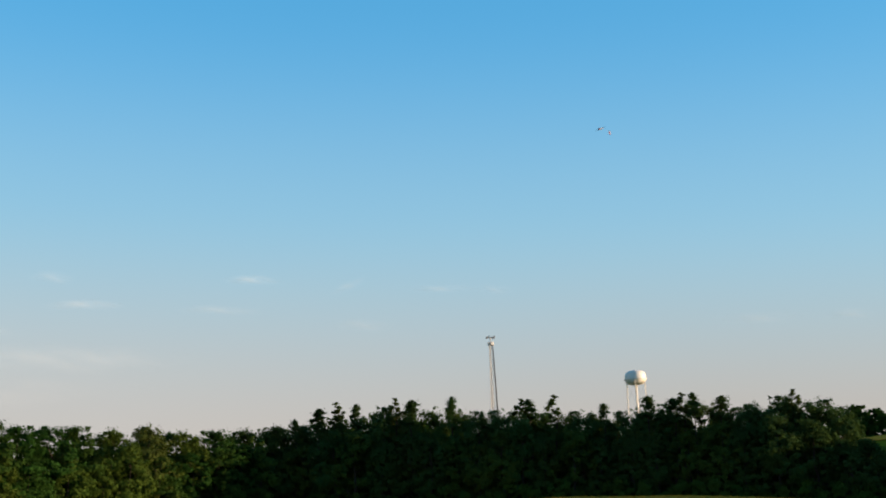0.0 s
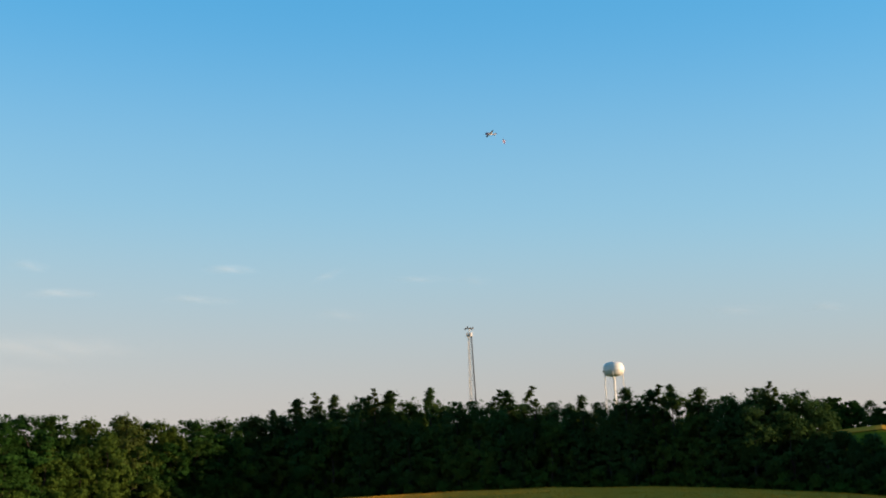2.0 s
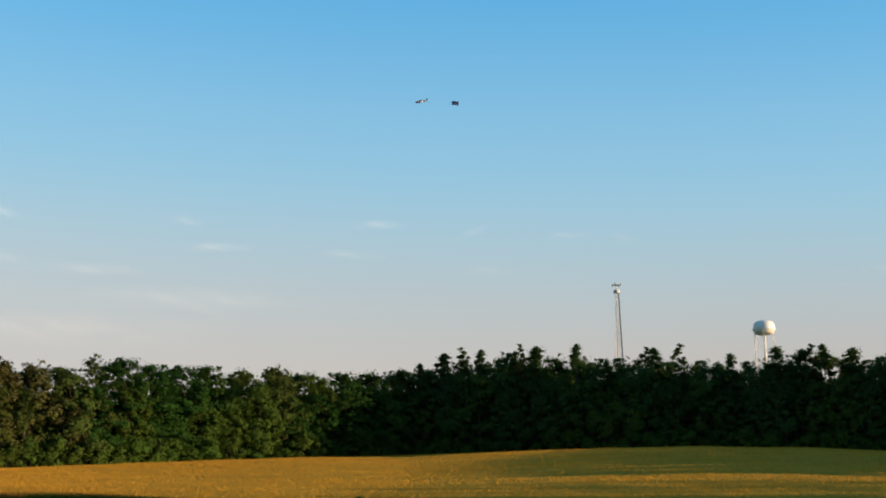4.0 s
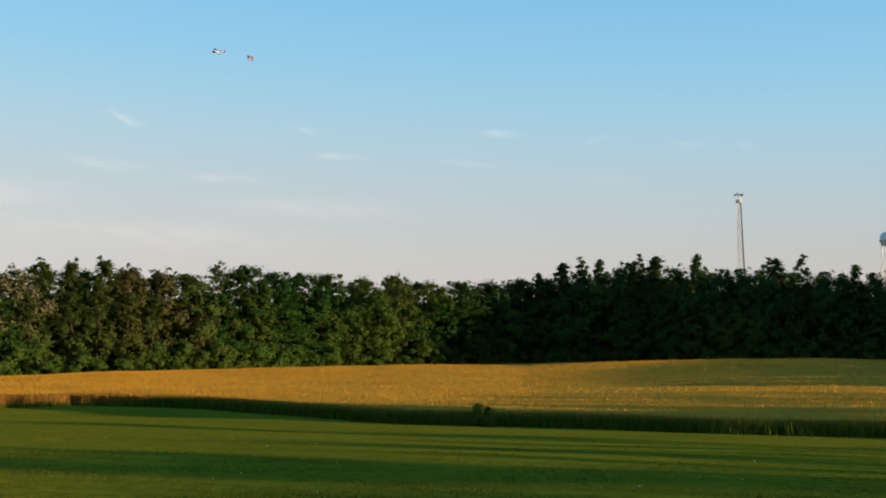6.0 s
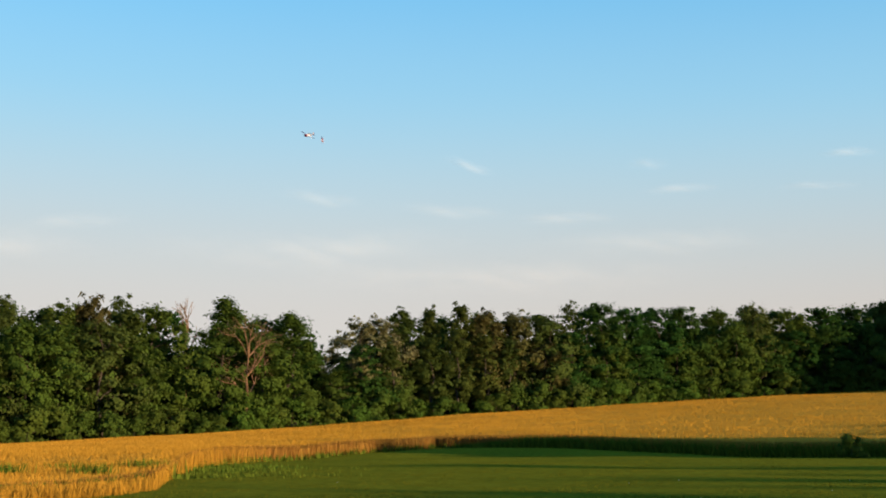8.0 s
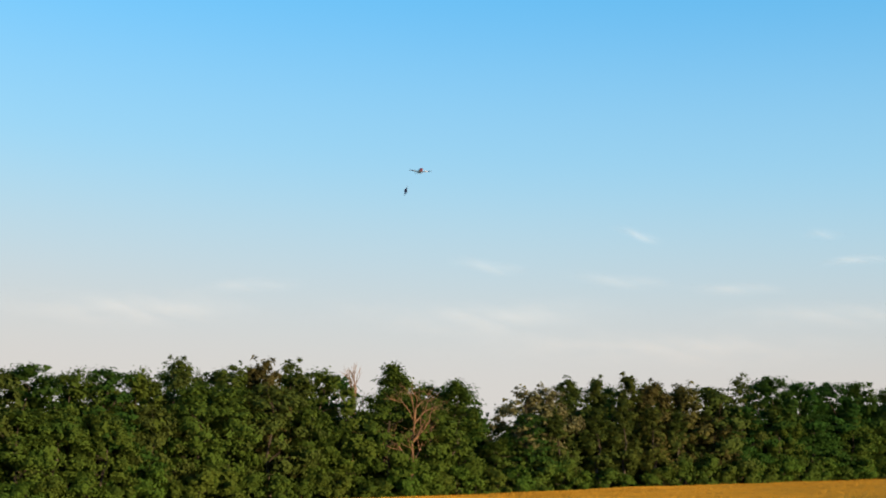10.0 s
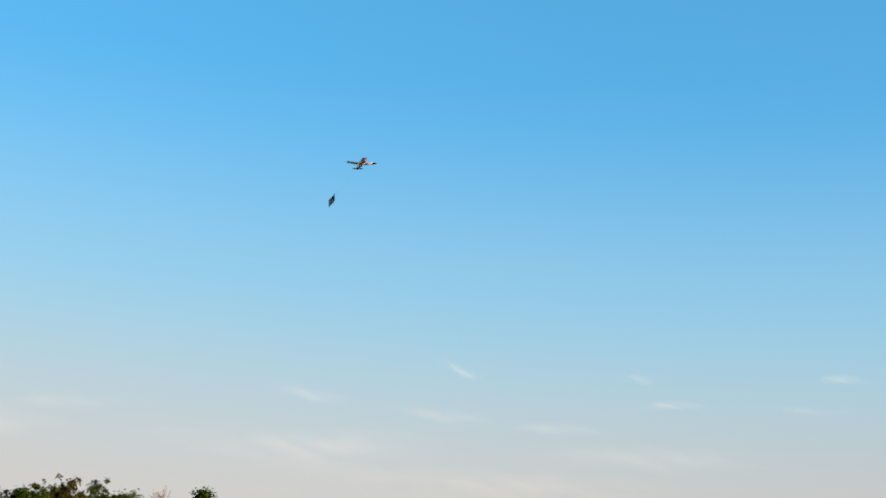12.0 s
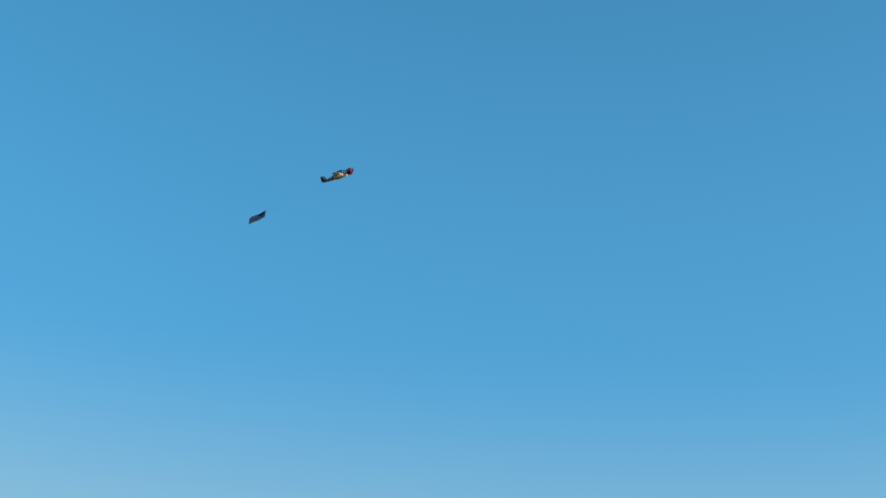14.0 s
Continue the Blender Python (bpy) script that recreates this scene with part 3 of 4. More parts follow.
    dead.matrix_basis = stand(dead, 34.04, d, height_for(34.04, d, 5.85) / 11.5)
    snag = make_dead_tree("bare grey snag rising above the wood", 15, 0.22, 43, 3)
    d = row_d(36.4) + 8
    snag.matrix_basis = stand(snag, 36.43, d, height_for(36.43, d, 6.2) / 13.5, 0, 0.85)
    # far trees on the ridge
    az = -14.8
    while az > -24:
        d = 650 + rg.uniform(-8, 8)
        plant(("dusk", "inner", "dusk")[rg.integers(3)], az, d, height_for(az, d, np.interp(az, (-24, -15), (4.95, 5.38)) + rg.uniform(-0.25, 0.25)), rg, 1.15, "trees on the far ridge")
        d += 25
        plant("inner", az - 0.2, d, height_for(az, d, np.interp(az, (-24, -15), (4.95, 5.38)) - rg.uniform(0.1, 0.5)), rg, 1.2, "trees on the far ridge")
        az -= rg.uniform(0.45, 0.75)
    # the row of trees beside the field whose long shadows fall across it
    for x, y, h, kind, fat in ((66, 80, 14, "inner", 1.0), (70, 83, 16, "inner", 1.0), (76, 87, 16.2, "inner", 1.0), (84, 89, 16, "inner", 1.0), (64, 56, 13, "airy", 1.2), (72, 54, 14, "airy", 1.2),
                               (84, 40, 13.4, "glade", 1.4), (88, 27, 14.4, "glade", 1.7), (82, 34, 12.2, "airy", 1.3), (90, 15, 13.3, "glade", 1.7), (78, 47, 12, "airy", 1.2),
                               (70, 98, 12, "inner", 1.2), (95, 21, 15.2, "glade", 2.0), (72, 105, 11.8, "airy", 1.3), (76, 112, 12.6, "glade", 1.2), (80, 118, 12.4, "airy", 1.3)):
        plant(kind, math.degrees(math.atan2(-x, y)), math.hypot(x, y), h, rg, fat, "trees beside the field")
    for k in range(29):
        # from y = 285 on: unseen trees, added only to shade the far slope
        y = 135 + 6.8 * k if k < 16 else 285 + 20 * (k - 16)
        x = np.interp(y, (135, 182, 236, 285, 505), (76, 86, 110, 112, 192))
        h = np.interp(y, (135, 182, 236, 260, 505), (11.2, 13.3, 17.6, 18, 18.5))
        plant("inner", math.degrees(math.atan2(-x, y)), math.hypot(x, y), h, rg, 1.5 if y < 250 else 1.9, "trees beside the field")
    # single bush at the edge of the wheat
    plant("shrub", 9.8, 84.5, 1.55, rg, 0.95, "bush by the wheat")


make_ground()
make_wheat()
make_lawn()
make_weeds()
make_woods()


# ---- towers ----
STEEL = material("galvanised_steel", (0.14, 0.145, 0.15), 0.6, 0.4, 0.3, vary=0.15, scale=0.3)
PALE_STEEL = material("pale_painted_steel", (0.55, 0.52, 0.5), 0.6, 0.4, vary=0.1, scale=0.5)
ANTENNA = material("antenna_panel", (0.09, 0.09, 0.095), 0.6, 0.4, vary=0.1, scale=0.5)
CABLE = material("cable_sheath", (0.03, 0.03, 0.032), 0.7, 0.3, vary=0.2, scale=2.0)
TANK = material("white_tank_paint", (0.68, 0.65, 0.6), 0.5, 0.4, vary=0.08, scale=0.15)


def make_cell_tower(az, d, top_el):
    x, y = spot(az, d)
    z = high(az, d)
    H = d * math.tan(radians(top_el)) + EYE[2] - z
    root = tagged(new("lattice_tower"), "tall galvanised steel lattice tower with antennas on top", "tower")
    root.matrix_basis = pose(x, y, z, 0, 0, 12)
    base, top = 2.3, 0.7
    ang = [radians(90 + 120 * k) for k in range(3)]

    def corner(k, h):
        r = base + (top - base) * h / H
        return Vector((r * math.cos(ang[k]), r * math.sin(ang[k]), h))
    for k in range(3):
        bm = bmesh.new()
        tube(bm, corner(k, 0), corner(k, H - 3), 0.17, 0.12, 8)
        part("leg", bm, PALE_STEEL, root)
    bays = 16
    for k in range(3):
        bm = bmesh.new()
        for i in range(bays):
            h0, h1 = (H - 3) * i / bays, (H - 3) * (i + 1) / bays
            tube(bm, corner(k, h0), corner((k + 1) % 3, h1), 0.038, 0.038, 4)
            tube(bm, corner((k + 1) % 3, h0), corner(k, h1), 0.038, 0.038, 4)
            tube(bm, corner(k, h1), corner((k + 1) % 3, h1), 0.038, 0.038, 4)
        part("bracing", bm, STEEL, root)
    bm = bmesh.new()
    a0, a1 = corner(2, 0), corner(2, H - 3.2)
    for k in (-0.2, 0.0, 0.2):
        tube(bm, a0 + Vector((k, -0.12, 0)), a1 + Vector((k * 0.6, -0.12, 0)), 0.11, 0.08, 6)
    part("feed_cables", bm, CABLE, root, "dark cables running up one leg")
    bm = bmesh.new()
    tube(bm, (0, 0, H - 3.4), (0, 0, H + 0.2), 0.2, 0.16, 8)
    part("mast_head", bm, PALE_STEEL, root)
    for h, r, count, tall, mat in ((H - 0.1, 1.75, 9, 0.42, ANTENNA), (H - 2.7, 1.15, 12, 0.72, PALE_STEEL)):
        bm = bmesh.new()
        for k in range(3):
            a, b = ang[k], ang[(k + 1) % 3]
            tube(bm, (r * math.cos(a), r * math.sin(a), h), (r * math.cos(b), r * math.sin(b), h), 0.09, 0.09, 5)
            tube(bm, (0, 0, h), (r * math.cos(a), r * math.sin(a), h), 0.09, 0.09, 5)
        part("platform", bm, mat, root)
        for k in range(count):
            a = 2 * math.pi * k / count
            bm = bmesh.new()
            box(bm, -0.17, 0.17, -0.09, 0.09, -tall, tall)
            ob = part("antenna", bm, mat, root)
            ob.matrix_basis = pose(r * math.cos(a), r * math.sin(a), h + (0.3 * math.cos(3 * a) if mat is ANTENNA else 0), 0, 0, math.degrees(a) + 90)
    bm = bmesh.new()
    tube(bm, (0, 0, H - 1), (0, 0, H + 0.8), 0.05, 0.03, 5)
    part("lightning_rod", bm, STEEL, root)


def make_water_tower(az, d, mid_el):
    x, y = spot(az, d)
    z = high(az, d)
    H = d * math.tan(radians(mid_el)) + EYE[2] - z
    r = d * math.tan(radians(0.435))
    root = tagged(new("water_tower"), "white multi-legged water tower with a rounded tank", "water tower")
    root.matrix_basis = pose(x, y, z)
    hh = r * 0.68
    bm = bmesh.new()
    prof = []
    for k in range(15):
        a = -math.pi / 2 + math.pi * k / 14
        c, s = math.cos(a), math.sin(a)
        prof.append((max(0.05, r * abs(c) ** 0.55), H + hh * (abs(s) ** 0.8) * (1 if s > 0 else -1)))
    lathe(bm, prof, 40)
    part("tank", bm, TANK, root, "white rounded steel tank", True)
    bm = bmesh.new()
    lathe(bm, [(r - 0.1, H - 0.5), (r + 0.3, H - 0.9), (r + 0.3, H - 0.5), (r - 0.1, H - 0.38)], 40)
    part("balcony", bm, TANK, root)
    bm = bmesh.new()
    lathe(bm, [(0.55, -0.5), (0.55, H - hh * 0.9)], 16)
    part("riser_pipe", bm, TANK, root, smooth=True)
    for k in range(6):
        a = radians(20 + 60 * k)
        bm = bmesh.new()
        tube(bm, ((r + 0.5) * math.cos(a), (r + 0.5) * math.sin(a), -0.5), (r * 0.96 * math.cos(a), r * 0.96 * math.sin(a), H), 0.13, 0.12, 10)
        part("leg", bm, TANK, root)
        for i in range(4):
            b = radians(20 + 60 * (k + 1))
            h0, h1 = (H - 2) * i / 4, (H - 2) * (i + 1) / 4
            rr = r + 0.3
            bm = bmesh.new()
            tube(bm, (rr * math.cos(a), rr * math.sin(a), h0), (rr * math.cos(b), rr * math.sin(b), h1), 0.03, 0.03, 4)
            part("tie_rod", bm, STEEL, root)
    bm = bmesh.new()
    lathe(bm, [(0.35, H + hh - 0.1), (0.35, H + hh + 0.25), (0.15, H + hh + 0.35)], 10)
    part("roof_vent", bm, TANK, root)


make_cell_tower(-0.81, 560, 9.09)
make_water_tower(-6.69, 600, 7.10)


def make_far_field():
    azs, ds = np.linspace(-14.3, -24, 40), np.linspace(572, 632, 14)
    V = [(*spot(a, d), high(a, d) + 0.5) for a in azs for d in ds]
    F = [(i * 14 + j, i * 14 + j + 1, (i + 1) * 14 + j + 1, (i + 1) * 14 + j) for i in range(39) for j in range(13)]
    tagged(new("far_wheat_field", mesh_from("far_wheat_field", V, F, WHEAT)), "strip of golden wheat on the far ridge", "wheat", kind="stuff")


make_far_field()


# ---- clouds ----
def cloud_material():
    m = bpy.data.materials.new("thin_cloud")
    m.use_nodes = True
    n, l = m.node_tree.nodes, m.node_tree.links
    n.remove(n["Principled BSDF"])
    co = n.new("ShaderNodeTexCoord")
    mp = n.new("ShaderNodeVectorMath")
    mp.operation = "MULTIPLY_ADD"
    mp.inputs[1].default_value, mp.inputs[2].default_value = (2, 2, 0), (-1, -1, 0)
    l.new(co.outputs["UV"], mp.inputs[0])
    ln = n.new("ShaderNodeVectorMath")
    ln.operation = "LENGTH"
    l.new(mp.outputs[0], ln.inputs[0])
    fall = n.new("ShaderNodeMapRange")
    fall.interpolation_type = "SMOOTHSTEP"
    fall.inputs["From Min"].default_value, fall.inputs["From Max"].default_value = 1.0, 0.0
    l.new(ln.outputs["Value"], fall.inputs["Value"])
    sc = n.new("ShaderNodeVectorMath")
    sc.operation = "MULTIPLY"
    sc.inputs[1].default_value = (0.006, 0.006, 0.03)
    l.new(co.outputs["Object"], sc.inputs[0])
    nz = n.new("ShaderNodeTexNoise")
    nz.inputs["Detail"].default_value = 5
    nz.inputs["Scale"].default_value = 1.0
    l.new(sc.outputs[0], nz.inputs["Vector"])
    st = n.new("ShaderNodeMapRange")
    st.inputs["From Min"].default_value, st.inputs["From Max"].default_value = 0.3, 0.7
    l.new(nz.outputs["Fac"], st.inputs["Value"])
    oi = n.new("ShaderNodeObjectInfo")
    a1, a2 = n.new("ShaderNodeMath"), n.new("ShaderNodeMath")
    a1.operation = a2.operation = "MULTIPLY"
    l.new(fall.outputs["Result"], a1.inputs[0])
    l.new(st.outputs["Result"], a1.inputs[1])
    l.new(a1.outputs[0], a2.inputs[0])
    l.new(oi.outputs["Alpha"], a2.inputs[1])
    d, t, mx, tr, mix = (n.new("ShaderNode" + s) for s in ("BsdfDiffuse", "BsdfTranslucent", "MixShader", "BsdfTransparent", "MixShader"))
    d.inputs["Color"].default_value = t.inputs["Color"].default_value = (0.95, 0.91, 0.9, 1)
    mx.inputs["Fac"].default_value = 0.3
    l.new(d.outputs[0], mx.inputs[1])
    l.new(t.outputs[0], mx.inputs[2])
    l.new(a2.outputs[0], mix.inputs["Fac"])
    l.new(tr.outputs[0], mix.inputs[1])
    l.new(mx.outputs[0], mix.inputs[2])
    l.new(mix.outputs[0], n["Material Output"].inputs["Surface"])
    return m


CLOUD = cloud_material()


def make_cloud(az, el, wide, tall, dense, tilt=0.0, label="thin wispy white cloud low in the sky"):
    """A thin sheet far off that faces half to the camera and half to the sun; sizes in degrees seen from the field."""
    D = 3900.0
    nx, nz = 17, 7
    mid = Vector((*spot(az, D * math.cos(radians(el))), EYE[2] + D * math.sin(radians(el))))
    V, F, uv = [], [], []
    for j in range(nz):
        for i in range(nx):
            u, v = i / (nx - 1), j / (nz - 1)
            a = az - (u - 0.5) * wide
            e = el + (v - 0.5) * tall + (u - 0.5) * wide * math.tan(radians(tilt)) + 0.06 * tall * math.sin(u * 9 + az)
            r = D + (u - 0.5) * D * radians(wide) * 0.8 + 12 * math.sin(u * 7 + v * 3)
            V.append(Vector((*spot(a, r * math.cos(radians(e))), EYE[2] + r * math.sin(radians(e)))) - mid)
            uv.append((u, v))
    for j in range(nz - 1):
        for i in range(nx - 1):
            a = j * nx + i
            F.append((a, a + 1, a + nx + 1, a + nx))
    me = mesh_from("cloud", V, F, CLOUD, True)
    lay = me.uv_layers.new(name="uv")
    for loop in me.loops:
        lay.data[loop.index].uv = uv[loop.vertex_index]
    ob = tagged(new("cloud", me), label, "cloud", "clouds")
    ob.matrix_basis = Matrix.Translation(mid)
    ob.color = (1, 1, 1, dense * 0.15)
    ob.visible_shadow = False
    return ob


for az, el, wide, tall, dense, tilt in (
        (9.08, 11.79, 2.8, 0.5, 0.8, -2.8), (5.04, 11.46, 1.7, 0.45, 0.4, 22.2), (1.15, 11.20, 3.4, 0.4, 0.45, -2.8), (-1.05, 11.06, 2, 0.5, 0.3, -2.8),
        (15.90, 10.83, 3.6, 0.5, 0.65, 0.3), (10.40, 10.57, 4, 0.45, 0.45, -2.7), (24.68, 12.18, 2.6, 0.6, 0.7, -18.5), (17.16, 11.92, 2, 0.6, 0.45, -2.7),
        (30.97, 10.95, 4, 0.8, 0.45, -8.4), (25.57, 10.32, 5.5, 0.8, 0.4, -6.5), (20.77, 9.85, 5, 0.7, 0.45, -2.6), (41.17, 9.95, 6, 0.9, 0.3, 5.9),
        (-11.96, 9.18, 4.5, 0.6, 0.35, -2.7), (-15.45, 9.01, 2.4, 0.5, 0.5, -2.7), (4.52, 9.83, 3, 0.6, 0.3, -2.8)):
    make_cloud(az, el, wide, tall, dense, tilt)
for az, el, wide, tall, dense in ((17.11, 8.68, 13, 1.5, 0.4), (31.66, 8.88, 16, 2.2, 0.4), (45.73, 8.91, 14, 2, 0.4), (23.69, 7.53, 22, 2, 0.35)):
    make_cloud(az, el, wide, tall, dense, 0, "broad pale bank of thin haze cloud")


# ---- the model aeroplane and its flag ----
RED = material("red_paint", (0.1, 0.003, 0.04), 0.4, 0.5, vary=0.1, scale=4)
CREAM = material("cream_white_film", (0.4, 0.42, 0.5), 0.4, 0.5, vary=0.08, scale=3)
NAVY = material("dark_navy_film", (0.03, 0.025, 0.06), 0.4, 0.5, vary=0.2, scale=4)
SLATE = material("slate_blue_film", (0.19, 0.22, 0.31), 0.4, 0.4, vary=0.15, scale=4)
CANOPY = material("tinted_canopy", (0.1, 0.13, 0.16), 0.1, 0.6)
BLACK = material("black_propeller", (0.02, 0.02, 0.02), 0.5, 0.4)
FLAG_RED = material("flag_red_cloth", (0.11, 0.026, 0.075), 0.85, 0.1, vary=0.1, scale=8, through_light=0.18)
FLAG_WHITE = material("flag_white_cloth", (0.36, 0.36, 0.46), 0.85, 0.1, vary=0.05, scale=8, through_light=0.18)
FLAG_BLUE = material("flag_blue_cloth", (0.03, 0.04, 0.13), 0.85, 0.1, vary=0.1, scale=8, through_light=0.28)
CORD = material("tow_cord", (0.25, 0.24, 0.22), 0.8, 0.2)


def loft(bm, sections):
    """Join closed rings of equal length end to end."""
    rings = [[bm.verts.new(p) for p in s] for s in sections]
    n = len(rings[0])
    for a, b in zip(rings, rings[1:]):
        for k in range(n):
            bm.faces.new((a[k], a[(k + 1) % n], b[(k + 1) % n], b[k]))
    bm.faces.new(rings[0][::-1])
    bm.faces.new(rings[-1])


def oval(x, w, h, z, n=16):
    return [(x, w * math.cos(2 * math.pi * k / n), z + h * math.sin(2 * math.pi * k / n)) for k in range(n)]


def foil(y, x, chord, thick, z, n=12):
    """A wing section at span y, its leading edge at x."""
    ring = []
    for k in range(n):
        a = 2 * math.pi * k / n
        u = 0.5 - 0.5 * math.cos(a)
        ring.append((x - chord * u, y, z + thick * math.sin(a) * (1 - 0.65 * u)))
    return ring


def make_aeroplane():
    root = tagged(new("model_aeroplane"), "cream model aeroplane with red nose and dark wing tips", "aeroplane")
    bm = bmesh.new()
    loft(bm, [oval(0.66, 0.2, 0.2, 0), oval(0.4, 0.19, 0.21, 0.01), oval(0.0, 0.17, 0.2, 0.01), oval(-0.3, 0.137, 0.158, 0.022)])
    part("fuselage", bm, CREAM, root, smooth=True)
    bm = bmesh.new()
    loft(bm, [oval(-0.3, 0.137, 0.158, 0.022), oval(-0.5, 0.11, 0.13, 0.03), oval(-0.95, 0.055, 0.075, 0.05), oval(-1.15, 0.02, 0.04, 0.06)])
    part("tail_boom", bm, SLATE, root, "dark slate-blue rear fuselage", True)
    bm = bmesh.new()
    loft(bm, [oval(0.93, 0.12, 0.12, 0), oval(0.91, 0.18, 0.18, 0), oval(0.82, 0.215, 0.215, 0), oval(0.655, 0.212, 0.212, 0)])
    part("cowling", bm, RED, root, "round red engine cowling", True)
    bm = bmesh.new()
    lathe(bm, [(0.06, 0.93), (0.05, 1.0), (0.02, 1.06)], 12, "x")
    spinner = part("spinner", bm, RED, root, smooth=True)
    for k in range(2):
        bm = bmesh.new()
        box(bm, -0.008, 0.008, 0.02, 0.29, -0.025, 0.025)
        b = part("propeller_blade", bm, BLACK, spinner)
        b.matrix_basis = pose(0.985, 0, 0, 35 + 180 * k, 0, 0)
    for s in (1, -1):
        bm = bmesh.new()
        loft(bm, [foil(s * 0.1, 0.42, 0.46, 0.045, -0.08), foil(s * 0.86, 0.367, 0.37, 0.034, 0.015)])
        wing = part("wing", bm, CREAM, root, smooth=True)
        bm = bmesh.new()
        loft(bm, [foil(s * 0.86, 0.367, 0.37, 0.034, 0.015), foil(s * 1.23, 0.325, 0.31, 0.027, 0.062), foil(s * 1.29, 0.26, 0.2, 0.015, 0.068)])
        part("wing_tip", bm, NAVY, wing, "dark wing tip panel", True)
        bm = bmesh.new()
        loft(bm, [foil(s * 0.02, -0.83, 0.27, 0.018, 0.07), foil(s * 0.42, -0.9, 0.19, 0.012, 0.07)])
        part("tailplane", bm, NAVY, root, "dark tailplane", True)
    bm = bmesh.new()
    loft(bm, [[(p[0], p[2] - 0.07, p[1]) for p in foil(0.06, -0.78, 0.3, 0.018, 0.07)], [(p[0], p[2] - 0.07, p[1]) for p in foil(0.42, -0.95, 0.17, 0.012, 0.07)]])
    part("fin", bm, CREAM, root, "upright pale tail fin", True)
    bm = bmesh.new()
    box(bm, -1.2, -1.06, -0.012, 0.012, 0.07, 0.4)
    part("rudder", bm, RED, root, "red rudder")
    bm = bmesh.new()
    loft(bm, [oval(0.36, 0.04, 0.03, 0.19, 12), oval(0.25, 0.11, 0.12, 0.2, 12), oval(-0.05, 0.12, 0.14, 0.2, 12), oval(-0.3, 0.09, 0.09, 0.18, 12), oval(-0.42, 0.03, 0.02, 0.16, 12)])
    part("canopy", bm, CANOPY, root, "long tinted cockpit canopy", True)
    return root


def make_flag():
    """Leading edge forward along +x; the origin lies in the cloth's middle."""
    root = tagged(new("towed_flag"), "red, white and blue striped flag towed on a cord", "flag")
    L, Hh = 1.2, 0.72

    def sheet(x0, x1, z0, z1):
        bm = bmesh.new()
        n = 14
        sides = []
        for y in (-0.006, 0.006):
            lo, up = [], []
            for k in range(n + 1):
                x = x0 + (x1 - x0) * k / n
                wave = 0.06 * math.sin(x * 5.2) * (0.75 - x) * 0.8
                droop = -0.06 * (0.75 - x)
                lo.append(bm.verts.new((x, y + wave, z0 + droop)))
                up.append(bm.verts.new((x, y + wave, z1 + droop)))
            for k in range(n):
                bm.faces.new((lo[k], lo[k + 1], up[k + 1], up[k]))
            sides.append((lo, up))
        for (a, b) in ((sides[0][0], sides[1][0]), (sides[0][1], sides[1][1])):
            for k in range(n):
                bm.faces.new((a[k], b[k], b[k + 1], a[k + 1]))
        return bm
    step = Hh / 13
    split = L / 2 - 0.52
    for k in range(13):
        z1 = Hh / 2 - k * step
        x1 = split if k < 7 else L / 2
        part("stripe", sheet(-L / 2, x1, z1 - step, z1), FLAG_RED if k % 2 == 0 else FLAG_WHITE, root, "red stripe" if k % 2 == 0 else "white stripe")
    part("canton", sheet(split, L / 2, Hh / 2 - 7 * step, Hh / 2), FLAG_BLUE, root, "dark blue corner field")
    bm = bmesh.new()
    tube(bm, (L / 2 + 0.01, 0, -Hh / 2 - 0.06), (L / 2 + 0.01, 0, Hh / 2 + 0.06), 0.012, 0.012, 8)
    part("spreader_pole", bm, STEEL, root)
    bm = bmesh.new()
    tube(bm, (L / 2, 0, Hh / 2), (L / 2 + 0.8, 0, 0), 0.002, 0.002, 4)
    tube(bm, (L / 2, 0, -Hh / 2), (L / 2 + 0.8, 0, 0), 0.002, 0.002, 4)
    tube(bm, (L / 2 + 0.8, 0, 0), (4.9, 0, 0), 0.0007, 0.0007, 4)
    part("tow_cord", bm, CORD, root)
    return root


plane, flag = make_aeroplane(), make_flag()

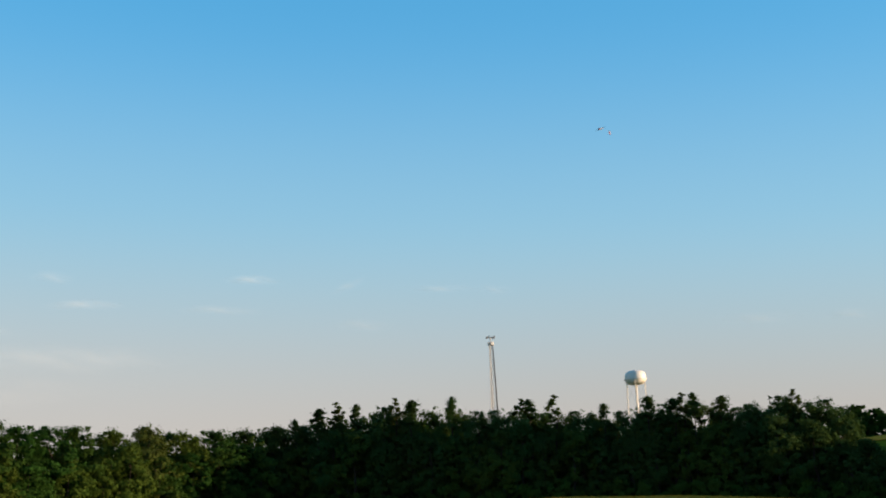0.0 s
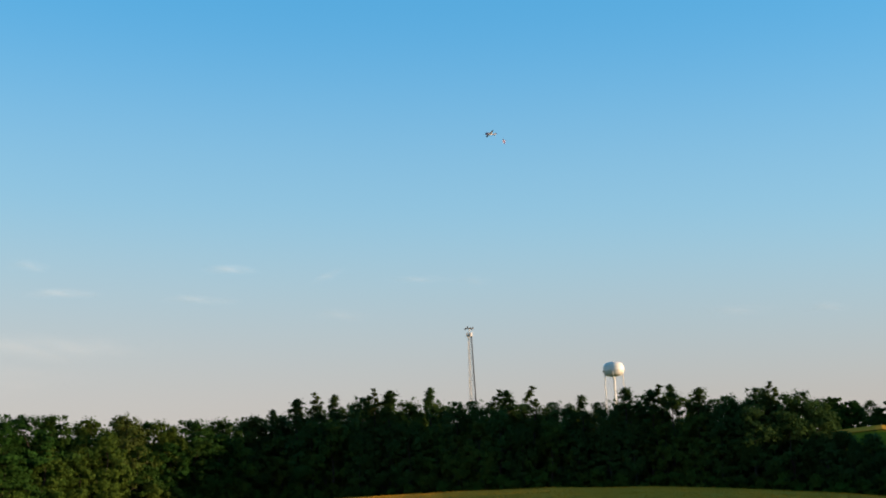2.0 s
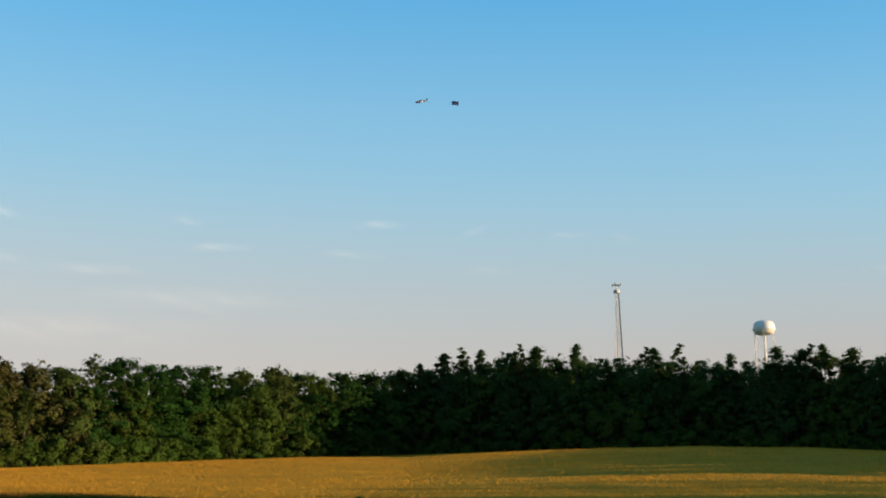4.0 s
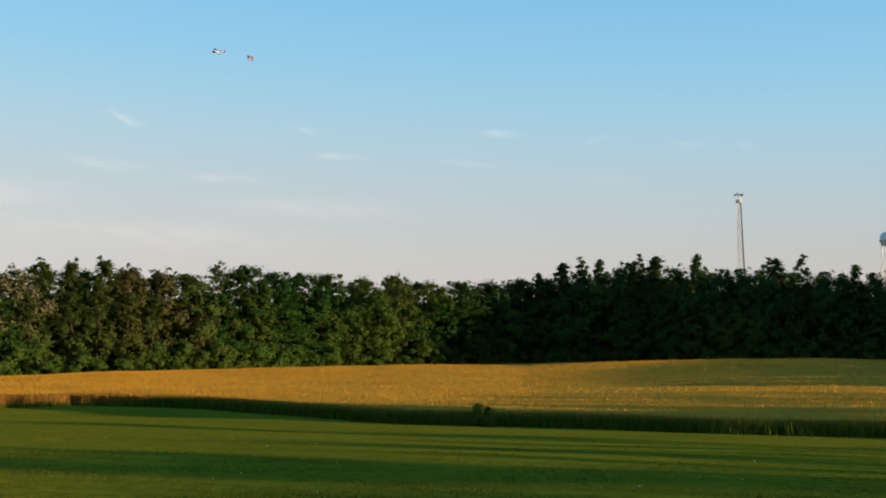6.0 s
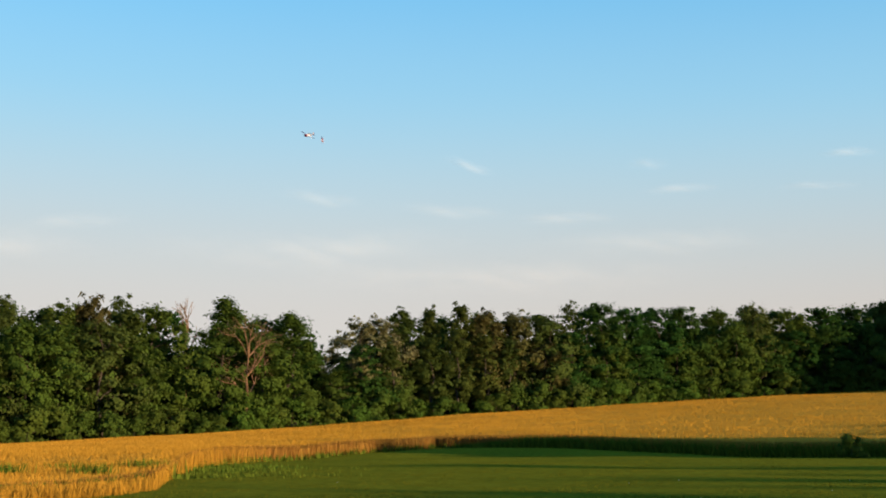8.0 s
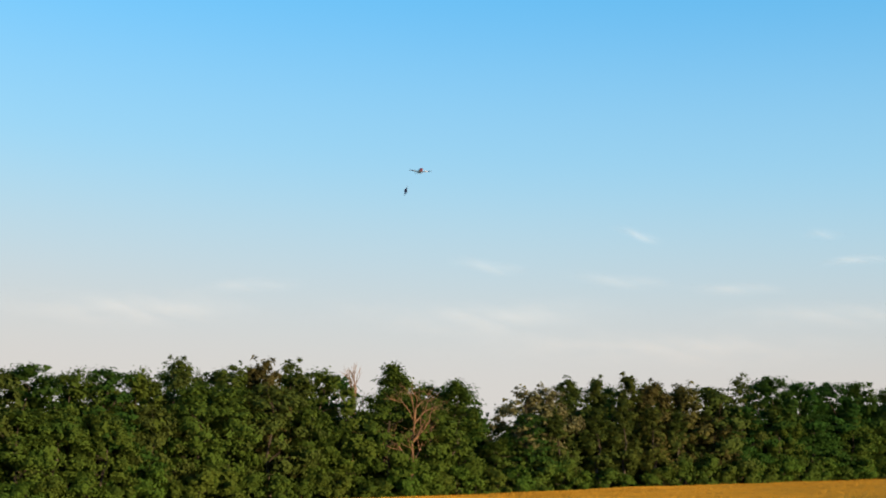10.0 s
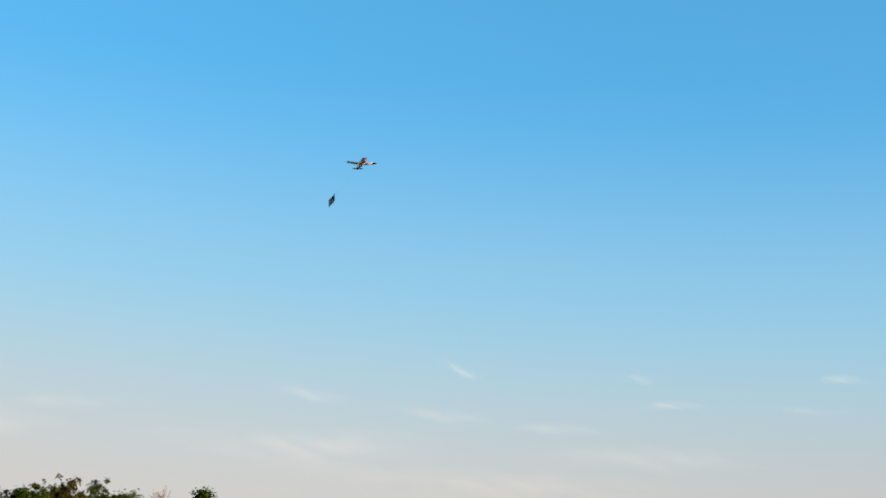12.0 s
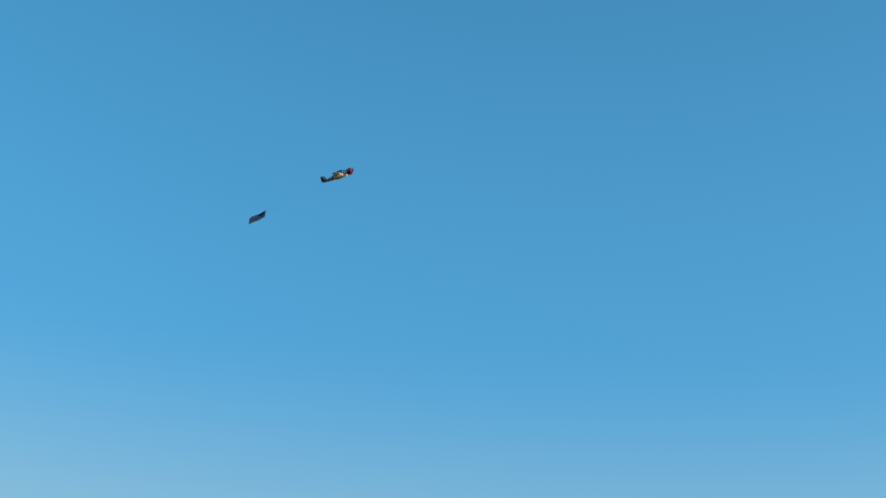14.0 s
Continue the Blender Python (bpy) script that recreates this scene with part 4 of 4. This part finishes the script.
# seconds, place, bank, nose down, heading
PLANE_ROWS = [
    (0.0, 29.15, 277.17, 88.78, 7.5, 16.2, -120.4),
    (0.3, 25.64, 270.22, 85.20, 12.2, 18.2, -110.9),
    (0.5, 24.42, 264.96, 82.17, 15.2, 17.3, -108.7),
    (0.7, 21.98, 258.80, 78.97, 17.2, 14.9, -108.2),
    (1.0, 19.46, 250.36, 76.39, 7.3, 10.6, -110.9),
    (1.5, 14.65, 240.76, 74.60, 22.7, 4.8, -126.5),
    (2.0, 8.71, 235.98, 74.07, 10.8, -1.5, -154.3),
    (2.2, 5.99, 234.97, 74.24, 4.3, -4.6, -165.0),
    (4.3, -37.98, 236.40, 73.57, -15.2, 6.8, -176.6),
    (4.5, -43.57, 235.78, 72.42, -20.5, 7.8, -170.7),
    (5.0, -57.08, 231.76, 68.99, -26.0, 7.2, -159.1),
    (5.5, -70.70, 225.43, 66.50, -33.5, 6.5, -149.2),
    (6.0, -82.51, 216.68, 63.61, -37.9, 6.3, -138.8),
    (6.5, -92.45, 206.47, 61.47, -40.2, 7.2, -127.8),
    (7.0, -99.61, 194.80, 58.25, -40.6, 11.1, -114.1),
    (7.5, -103.19, 182.47, 53.71, -36.8, 13.1, -102.7),
    (7.7, -104.21, 177.60, 52.05, -34.8, 12.6, -100.2),
    (9.8, -89.77, 132.24, 42.61, -10.0, 0.0, -47.0),
    (10.0, -86.17, 128.43, 42.64, -0.0, 0.8, -46.4),
    (10.5, -78.14, 120.19, 42.25, -4.0, 1.7, -46.9),
    (11.0, -69.72, 110.86, 41.88, -10.0, 1.5, -45.9),
    (11.5, -61.14, 102.66, 41.65, 10.0, 0.4, -44.5),
    (12.0, -52.62, 94.00, 41.90, 6.0, -7.0, -45.7),
    (12.5, -44.74, 85.86, 42.28, -27.8, 0.1, -40.4),
    (13.0, -36.49, 80.24, 42.08, -15.2, -13.0, -25.1),
    (13.5, -28.52, 74.19, 43.87, 7.3, -12.8, -13.1),
    (14.0, -17.42, 72.02, 45.30, 27.2, -12.2, -16.7),
]
FLAG_ROWS = [
    (0.0, 31.59, 282.59, 89.62, -2.6, 8.2, -114.2),
    (0.3, 26.76, 275.86, 86.90, -2.9, 16.6, -101.2),
    (0.5, 25.39, 270.67, 83.75, -2.9, 15.2, -99.7),
    (0.7, 22.43, 264.65, 80.26, -2.9, 12.3, -94.3),
    (1.0, 20.09, 256.33, 76.33, -2.8, -0.5, -96.1),
    (1.5, 15.59, 246.63, 75.48, -2.8, 8.4, -99.0),
    (2.0, 11.30, 241.39, 74.33, -2.5, 2.5, -115.6),
    (2.2, 9.23, 240.02, 74.48, -2.4, 2.3, -122.6),
    (4.3, -32.05, 235.69, 72.99, 0.3, -5.5, -186.8),
    (4.5, -37.91, 237.68, 73.00, -0.9, 5.5, -161.5),
    (5.0, -51.69, 234.40, 69.05, -1.2, 0.6, -153.9),
    (5.5, -65.42, 228.21, 65.81, -1.3, -6.7, -152.2),
    (6.0, -78.27, 220.91, 63.42, -2.0, -1.9, -135.2),
    (6.5, -89.79, 211.85, 61.35, -2.5, -1.0, -116.4),
    (7.0, -98.57, 200.67, 58.90, -2.8, 6.2, -100.1),
    (7.5, -103.81, 188.30, 55.01, -2.8, 12.5, -84.0),
    (7.7, -105.19, 183.43, 53.11, -2.8, 10.2, -80.5),
    (9.8, -94.28, 136.12, 41.84, -1.8, -7.4, -40.6),
    (10.0, -90.73, 132.24, 41.76, -1.8, -8.4, -39.9),
    (10.5, -82.55, 124.15, 41.29, -1.9, -9.1, -42.0),
    (11.0, -74.44, 114.26, 40.40, -1.7, -14.3, -35.7),
    (11.5, -66.10, 105.71, 40.25, -1.5, -13.5, -31.6),
    (12.0, -57.24, 97.38, 40.39, -1.7, -15.5, -35.8),
    (12.5, -49.44, 89.32, 40.88, -6.7, -13.6, -36.4),
    (13.0, -41.55, 82.67, 40.52, -43.0, -16.8, -25.0),
    (13.5, -34.12, 75.49, 42.16, -41.0, -16.7, -13.1),
    (14.0, -22.95, 73.68, 43.65, -24.0, -15.9, -16.6),
]


def motions():
    walk(plane, [(t, pose(*p)) for t, *p in PLANE_ROWS])
    walk(flag, [(t, pose(*p)) for t, *p in FLAG_ROWS])


motions()
